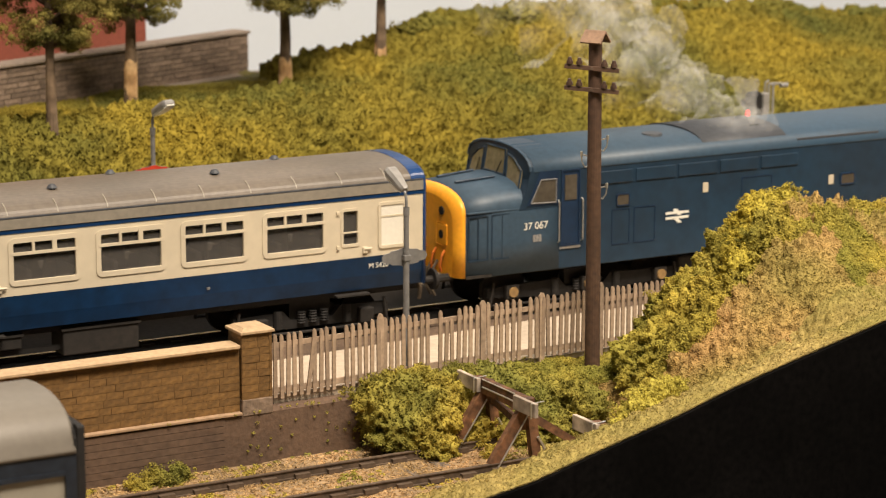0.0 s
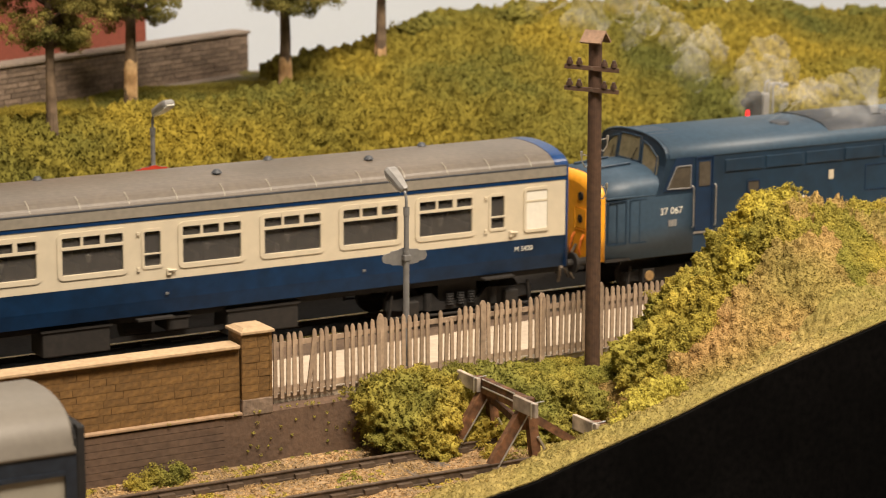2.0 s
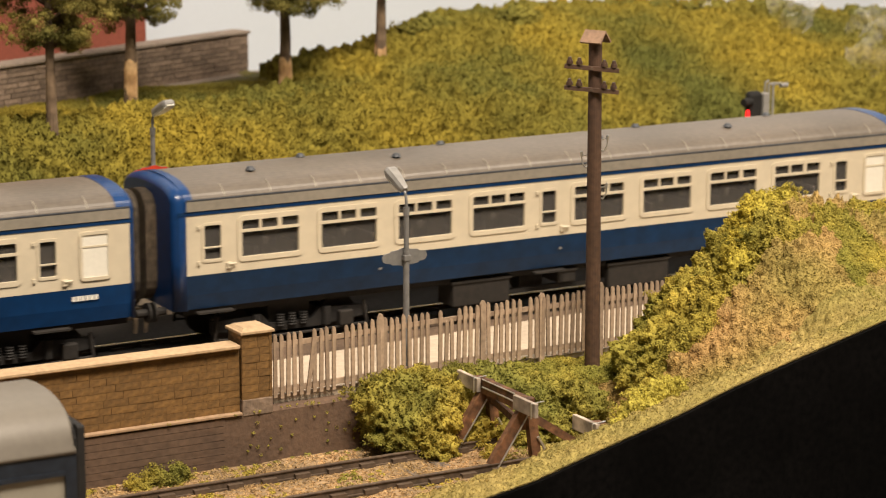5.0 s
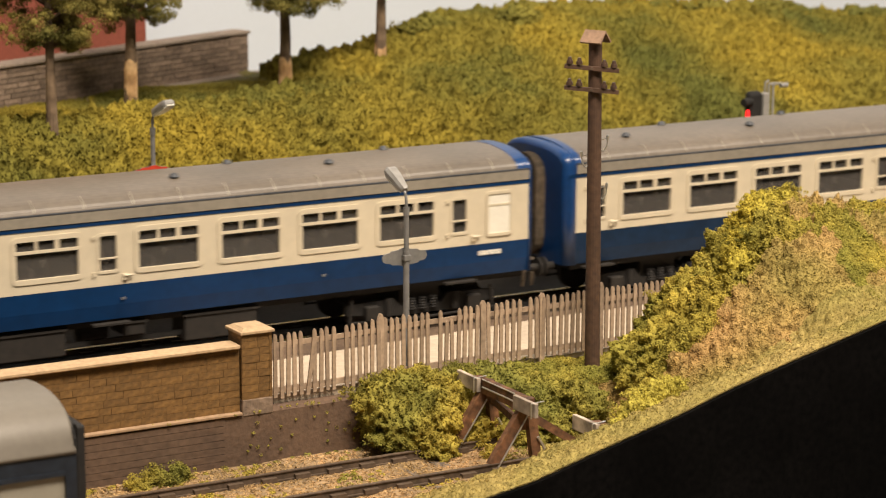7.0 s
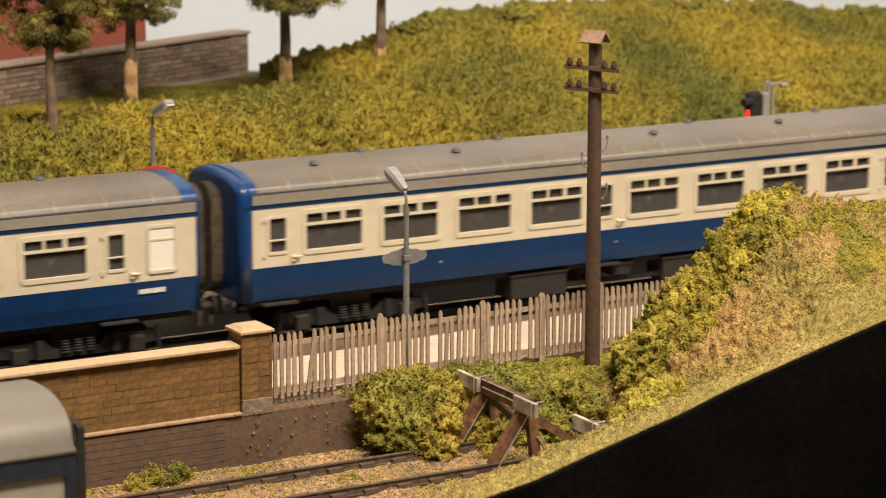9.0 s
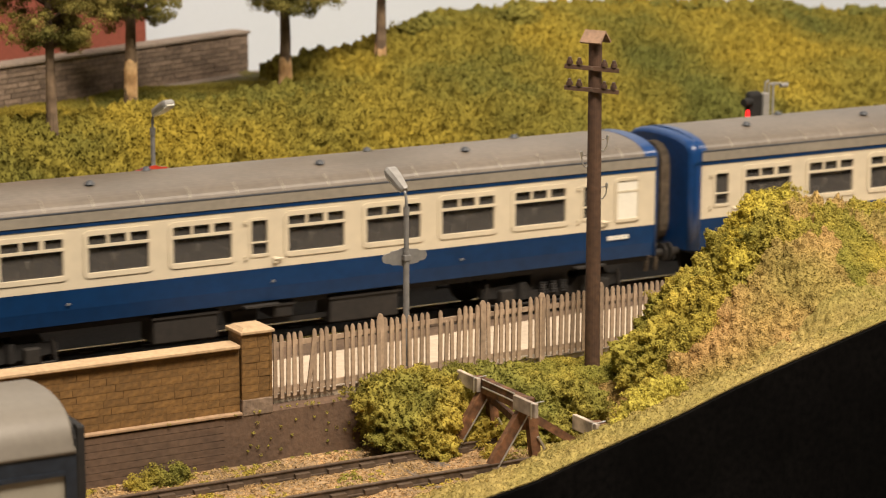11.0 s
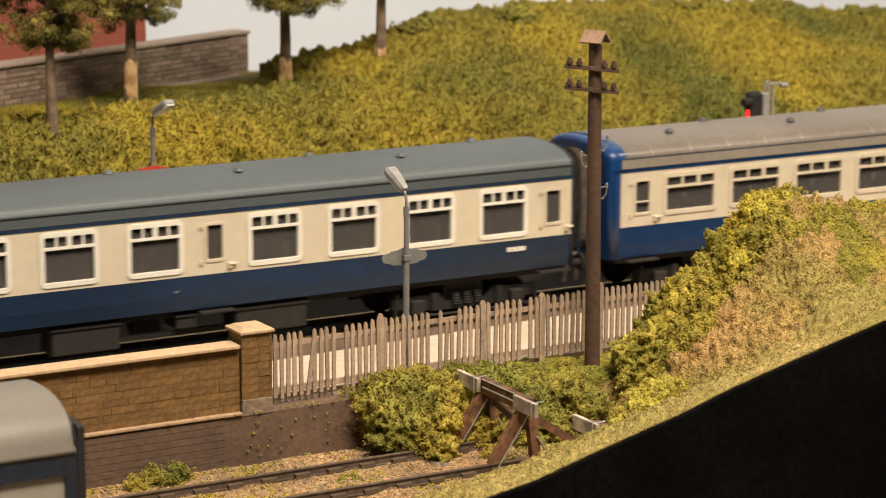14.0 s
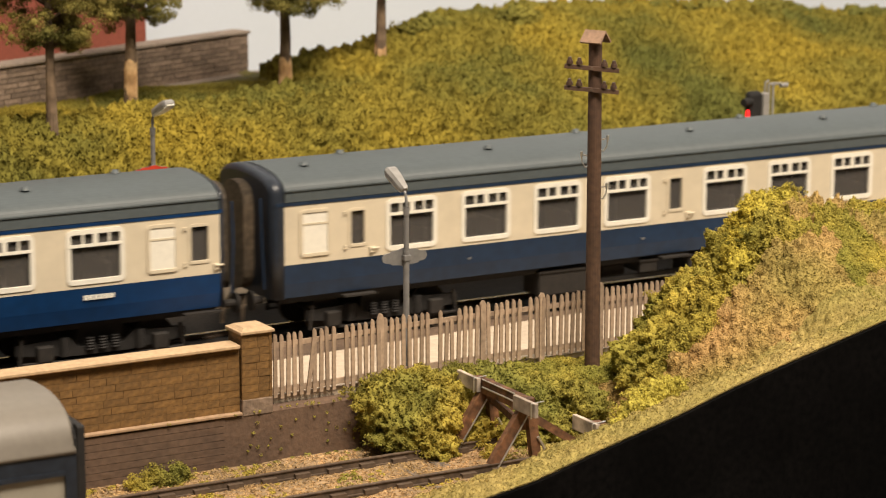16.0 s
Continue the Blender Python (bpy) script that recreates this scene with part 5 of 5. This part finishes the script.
def planting():
    rng = random.Random(21)
    # the bank
    def cover(x, y):
        low = smooth(13.6 + 0.25 * x, 12.2 + 0.25 * x, y) if x < 3.6 else 1.0
        return -0.04 + 0.62 * billow(x * 0.6, y, 0, 1.15) * max(low, 0.06) * (1 - 0.35 * smooth(5, 10, x))
    co, tri = field(-13, 33, 7.0, 17.2, 0.07, bank_height, cover)
    grown = np.nonzero((co[:, 1] < 13.0 + 0.25 * co[:, 0]) | (co[:, 0] > 3.6))[0]
    tufts("bank_tuft", co, grown, 500, 0.08, 0.16, 0.022, 12, M["hill_leaf"], 12, "ragged olive tufts over the bank", "bank planting")
    ob = fuzz("bank_foliage", co, tri, 240000, 0.027, M["hill_leaf"], 2, None, True)
    tagged(ob, "olive green foam foliage covering the bank", "bank planting", "", "stuff")
    # darker shrubs on the crest
    for i in range(12):
        x = 8.6 + 1.9 * i + rng.uniform(-0.6, 0.6)
        y = 15.3 + rng.uniform(-0.8, 0.4)
        z = bank_height(x, y)
        co, tri = blob_bush([(x + rng.uniform(-0.5, 0.5), y + rng.uniform(-0.4, 0.4), z + 0.05, rng.uniform(0.35, 0.6), rng.uniform(0.25, 0.42)) for _ in range(3)], i)
        ob = fuzz("shrub", co, tri, 2600, 0.032, M["crest_leaf"], 100 + i, None, True)
        tagged(ob, "darker green shrub along the hill crest", "shrub", "shrubs on the crest")

    # bushes beside the buffer stop
    def bush(label, blobs, n, mat, seed, leaf=0.020):
        co, tri = blob_bush(blobs, seed)
        ob = fuzz("bush", co, tri, n * 3 // 5, leaf, mat, seed, None, True)
        r = random.Random(seed)
        cs, rs = lumps(r, [tuple(co[i]) for i in r.sample(range(len(co)), 12 * len(blobs))], 0.10, 0.20, 8, 0.04, 0.09)
        tagged(foliage("sprig_cover", cs, rs, 24, leaf * 1.15, mat, ob, 0.85, seed, 0), "loose ragged sprigs")
        tagged(ob, label, "bush", "bushes beside the siding")
    bush("mid green bush spilling over the retaining wall", [(-3.85, -4.25, -0.35, 0.50, 0.55), (-3.3, -4.3, -0.2, 0.55, 0.55), (-3.6, -4.55, -0.75, 0.55, 0.55), (-2.75, -4.3, -0.25, 0.5, 0.5)], 26000, M["bush_leaf"], 31)
    bush("yellow-green bush at the foot of the buffer stop", [(-3.3, -4.85, -0.75, 0.48, 0.6), (-2.95, -5.0, -0.55, 0.42, 0.55), (-3.05, -5.2, -1.0, 0.42, 0.4), (-2.6, -4.7, -0.6, 0.4, 0.5)], 22000, M["bush_leaf"], 32)
    bush("mid green bush behind the buffer stop", [(-2.1, -4.3, -0.4, 0.55, 0.55), (-1.5, -4.35, -0.35, 0.55, 0.55), (-0.95, -4.4, -0.35, 0.5, 0.5), (-1.4, -4.8, -0.8, 0.6, 0.5), (-2.0, -4.8, -0.9, 0.5, 0.45)], 30000, M["bush_leaf"], 33)
    bush("dense green bush below the telegraph pole", [(-0.45, -4.7, -0.5, 0.55, 0.5), (0.1, -4.95, -0.5, 0.5, 0.45), (-0.6, -5.2, -0.85, 0.6, 0.4), (0.35, -5.35, -0.55, 0.5, 0.4), (-1.1, -5.1, -0.95, 0.5, 0.35)], 26000, M["bush_leaf"], 34)
    bush("low green growth along the fence foot", [(-3.4, -3.85, 0.0, 0.35, 0.22), (-2.7, -3.88, 0.0, 0.4, 0.25), (-1.9, -3.9, 0.0, 0.35, 0.22), (-1.2, -3.95, -0.05, 0.35, 0.2)], 12000, M["bush_leaf"], 37)
    bush("full yellow-green bush on the flank of the mound", [(1.85, -5.2, 0.15, 0.52, 0.6), (2.2, -5.6, 0.45, 0.6, 0.6), (2.75, -5.6, 1.0, 0.6, 0.6), (1.85, -5.9, -0.15, 0.5, 0.5), (2.4, -6.2, 0.45, 0.55, 0.55), (3.0, -6.35, 1.0, 0.5, 0.5), (3.4, -5.5, 1.5, 0.5, 0.5), (2.1, -6.5, -0.05, 0.42, 0.42), (2.75, -6.75, 0.6, 0.42, 0.42)], 60000, M["mound_leaf"], 38)
    bush("rounded yellow-green bush on top of the mound", [(4.6, -5.4, 2.95, 0.4, 0.42), (4.95, -5.3, 3.15, 0.45, 0.4), (5.5, -5.3, 3.15, 0.42, 0.35), (4.3, -5.7, 2.5, 0.45, 0.45), (3.9, -6.0, 2.1, 0.5, 0.45), (4.5, -6.1, 2.5, 0.45, 0.4), (5.1, -5.9, 2.8, 0.42, 0.36)], 32000, M["top_leaf"], 39)
    bush("small tuft between the rails", [(-2.1, -5.9, -1.15, 0.17, 0.17)], 2500, M["bush_leaf"], 35, 0.015)
    bush("bright lime green bush on the verge", [(-1.98, -10.3, 0.42, 0.30, 0.28), (-1.6, -10.3, 0.66, 0.38, 0.38), (-1.2, -10.25, 0.86, 0.38, 0.36), (-0.88, -10.25, 1.05, 0.28, 0.24)], 26000, M["lime_leaf"], 36, 0.016)
    bush("scrubby yellow-green tuft at the wall foot", [(-8.7, -4.3, -1.15, 0.22, 0.2), (-8.3, -4.25, -1.12, 0.2, 0.24), (-9.2, -4.35, -1.2, 0.24, 0.16)], 7000, M["bush_leaf"], 40, 0.018)
    # the mound: bushes above, dry scrub below
    def cover(x, y):
        up = smooth(-7.4, -6.2, y) * smooth(0.0, 1.0, front_height(x, y))
        return -0.08 - 0.14 * up + (0.18 + 0.36 * up) * billow(x, y, 4, 1.6)
    co, tri = field(-1.2, 13, -8.9, -3.3, 0.045, front_height, cover)
    mid = co[tri].mean(1)
    green = np.array([q[2] > -0.3 and (q[1] > -6.9 + 1.0 * wave(q[0], q[1], 0.9, 2.0) if q[0] < 4.9 else wave(q[0], q[1], 1.1, 4.0) > -0.08) for q in mid])
    tufts("mound_tuft", co, sorted(set(tri[green].ravel().tolist())), 260, 0.08, 0.15, 0.016, 22, M["mound_leaf"], 13, "ragged yellow-green tufts over the mound", "mound planting")
    tufts("mound_straw", co, sorted(set(tri[~green].ravel().tolist())), 220, 0.05, 0.11, 0.014, 16, M["dry_leaf"], 14, "dry straw-coloured tufts on the slope", "mound planting")
    ob = fuzz("mound_foliage", co, tri[green], 140000, 0.021, M["mound_leaf"], 5, None, True)
    tagged(ob, "yellow-green foam bushes on the mound", "mound planting", "", "stuff")
    ob = fuzz("mound_scrub", co, tri[~green], 100000, 0.016, M["dry_leaf"], 6, None, True)
    tagged(ob, "dry straw-coloured scrub on the slope of the mound", "mound planting", "", "stuff")
    co, tri = field(-8.5, 12, FRONT, -8.55, 0.06, front_height, lambda x, y: 0.02 + 0.14 * billow(x, y, 9, 2.2) * smooth(FRONT, FRONT + 0.4, y))
    ob = fuzz("verge_grass", co, tri, 230000, 0.016, M["verge"], 7)
    tagged(ob, "pale straw and yellow-green turf along the front edge", "verge", "", "stuff")
    r = random.Random(41)
    # loose ballast, turf flakes on the siding bed
    pts = scatter(r, 15000, -13, -0.5, -8.6, -4.0, lambda x, y: front_height(x, y), lambda x, y: True)
    ob = foliage("loose_ballast", pts, [0.04] * len(pts), 9, 0.022, M["ballast"], None, 0.5, 9, 0)
    tagged(ob, "sandy loose ballast round the siding rails", "ballast", "", "stuff")
    pts = scatter(r, 420, -12, -0.5, -8.4, -4.0, front_height, lambda x, y: wave(x, y, 0.9, 5) > 0.12 or y > -4.25)
    ob = foliage("siding_weeds", pts, [r.uniform(0.05, 0.12) for _ in pts], 60, 0.022, M["mound_leaf"], None, 0.6, 10, 0)
    tagged(ob, "yellow-green weeds along the wall foot and siding", "weeds", "", "stuff")
    pts = [(r.uniform(-6.9, -3.6), -3.97, r.uniform(-1.1, -0.25)) for _ in range(26)] + [(r.uniform(-9, -3.8), r.uniform(-4.0, -3.85), -0.12) for _ in range(40)]
    ob = foliage("wall_moss", pts, [r.uniform(0.02, 0.05) for _ in pts], 30, 0.014, M["mound_leaf"], None, 0.8, 11, 0)
    tagged(ob, "flecks of moss on the retaining wall", "moss", "", "stuff")


M["top_leaf"] = material("bright_yellow_green_foliage", (0.46, 0.36, 0.05), 0.9, vary=0.2, second=(0.33, 0.28, 0.05), island=0.34, coarse=3, spec=0.1, leaf=0.18)
M["crest_leaf"] = material("dark_green_shrub", (0.21, 0.18, 0.035), 0.9, vary=0.2, second=(0.11, 0.115, 0.03), island=0.3, coarse=1.5, spec=0.1, leaf=0.18)

setting()
track("track", 1.4, -110, 98, 0.0, 1.435, M["steel"], "running line with bright steel rail heads")
track("track", -6.0, -22, -1.6, -1.02, 1.55, M["rust"], "rusty siding track in sandy ballast")
track("track", -10.0, -30, -8.7, -1.37, 1.55, M["rust"], "rusty siding under the parked coach, ending at a buffer stop")
loco = locomotive(P(0, 1.4, 0))
coach_a = coach("two", "railway_coach", "blue and cream coach with grey roof and number M 5420", P(0, 1.4, 0))
lettering("M 5420", 0.16, M["white"], coach_a, P(17.9, -1.397, 1.56, 90, 0, 0), "running_number", "white running number")
coach_b = copy_thing(coach_a, P(0, 1.4, 0))
coach_c = copy_thing(coach_a, P(0, 1.4, 0))
for c in (coach_b, coach_c):
    for o in [o for o in c.children if o.name.startswith("running_number")]:
        bpy.data.objects.remove(o)
    bars(c, 17.95, -1.40, 1.57, 0.6, 0.10, 6, M["white"], "running_number")
    tagged(c, "blue and cream coach with grey roof and bright blue ends")
for o in coach_a.children:
    if o.name.startswith("lower_side"):
        o.data = o.data.copy()
        o.data.materials[0] = M["worn_blue"]
coach_d = coach("one", "railway_coach", "weathered blue and cream coach with blue-grey roof and dark ends", P(0, 1.4, 0))
bars(coach_d, 17.5, -1.40, 1.57, 0.5, 0.10, 6, M["white"], "running_number")
coach_e = coach("lavatory_end", "railway_coach", "blue and cream coach with blue-grey roof and a frosted end window", P(0, 1.4, 0))
bars(coach_e, 16.1, -1.40, 1.57, 0.7, 0.10, 6, M["white"], "running_number")
parked_coach()
brick_wall()
picket_fence()
lamp_post(P(-2.63, -3.1, 0.0), "grey platform lamp with the grey back of a name board")
lamp_post(P(-4.44, 6.0, 0.52, 0, 0, -168), "grey platform lamp with a red name board", 338)
telegraph_pole()
buffer_stop(P(-1.93, -5.93, -1.1), "brown timber buffer stop with worn grey pads")
buffer_stop(P(-1.85, -10.25, -1.0), "timber buffer stop half hidden behind the verge")
signal()
far_wall_and_house()
tree(-5.6, 9.5, 6.0, 0.14, 2.75, 0, 1.15, 51, "slim tree with grey bark and dark green crown")
tree(-1.70, 14.0, 7.5, 0.16, 2.75, 1.35, 1.5, 52, "tree with pale peeled lower trunk and dark green crown")
tree(2.41, 13.0, 7.5, 0.16, 2.7, 1.15, 1.9, 53, "tree with peeled trunk and drooping dark green crown")
tree(5.87, 14.0, 7.5, 0.15, 3.0, 0.8, 1.3, 54, "tree with peeled lower trunk at the hill's shoulder")
tree(-8.6, 12.0, 7.0, 0.14, 2.3, 0, 1.5, 55, "dark green tree at the edge of the planting")
planting()


# ---- exhaust smoke: thin drifting puffs ----
def smoke():
    rng = random.Random(77)
    puffs = []
    spread = [rng.random() for _ in range(44)]
    for k in range(44):
        bm = B()
        bmesh.ops.create_icosphere(bm, subdivisions=3, radius=1)
        off = Vector((k * 3.1, 7.7, 1.3))
        bmesh.ops.delete(bm, geom=[v for v in bm.verts if v.co.y > -0.1 + 0.5 * noise.noise(v.co * 1.5 + off)], context="VERTS")
        for v in bm.verts:
            q = 1 + 0.55 * noise.noise(v.co * 1.1 + off) + 0.3 * noise.noise(v.co * 2.7 + off)
            v.co = Vector((v.co.x * q * 1.25, v.co.y * q * 0.7, v.co.z * q * 0.85)) * (0.35 + 0.55 * spread[k] + 0.8 * max(0, 1 - k / 22))
        o = solo("smoke_puff", bm, M["smoke"], "thin pale grey exhaust smoke drifting over the bank", "smoke", "exhaust smoke", smooth=True)
        o.visible_shadow = True
        puffs.append(o)
    return puffs


puffs = smoke()


def smoke_jet():
    """The thick smoke that stands over the exhaust and travels with it."""
    bm = B()
    rings = []
    for k in range(14):
        f = k / 13
        cx, cz, r = -0.38 * f ** 1.6, 1.2 * f, 0.05 + 0.40 * f
        rings.append([(cx + r * math.cos(a) * (1 + 0.5 * noise.noise(Vector((a, 3 * f, 1)))), r * 0.6 * math.sin(a), cz + 0.12 * noise.noise(Vector((a * 2, 4 * f, 5)))) for a in [2 * math.pi * v / 16 for v in range(16)]])
    loft(bm, rings, caps=False)
    return solo("smoke_jet", bm, M["thick_smoke"], "thick pale smoke standing over the exhaust port", "smoke", "exhaust smoke", smooth=True)


jet = smoke_jet()

# position of the first coach along the line, second by second
RUN = ((0, -19.78), (0.5, -19.04), (1, -18.06), (1.5, -17.16), (2, -16.03), (2.5, -14.76), (3, -13.30), (3.5, -11.76), (4, -10.04),
       (6.3, -0.42), (6.5, 0.60), (7, 3.52), (7.5, 6.53), (8, 9.74), (8.5, 12.71), (9, 15.85), (9.2, 17.05),
       (11.3, 29.40), (11.5, 30.64), (12, 33.80), (12.5, 36.98), (13, 39.96), (13.5, 42.86), (14, 45.88), (14.5, 48.86), (15, 51.88), (15.5, 54.82), (16, 57.76))


def motions():
    for vehicle, offset in ((loco, 20.19), (coach_a, 0.0), (coach_b, -20.545), (coach_c, -41.125), (coach_d, -61.70), (coach_e, -82.43)):
        walk(vehicle, [(t, P(u + offset, 1.4, 0)) for t, u in RUN])
    walk(jet, [(t, P(u + 20.19 + 8.66, 0.80, 3.80)) for t, u in RUN])
    for k, o in enumerate(puffs):
        # each puff leaves the exhaust, hangs, drifts back and rises out of sight
        born = -5.0 + 0.185 * k
        x0 = 8.95 + (1.5 * born + 0.23 * born ** 2 if born > 0 else 0.6 * born)
        rows = []
        for t in (0, 0.5, 1, 1.5, 2, 2.5, 3, 3.5, 4, 5, 6, 8, 16):
            age = max(t - born, 0)
            hidden = t < born
            x = 8.95 + 1.5 * t + 0.23 * t * t if hidden else x0 - 0.85 * age + 0.32 * math.sin(k * 1.7) * age
            z = 2.3 if hidden else 3.75 + 0.85 * age + 0.07 * age ** 2 + 0.15 * math.sin(k * 2.9) * age
            rows.append((t, P(x, 1.4 if hidden else 0.75 + 0.35 * age, z, 0, 0, 9 * age)))
        walk(o, rows)


motions()
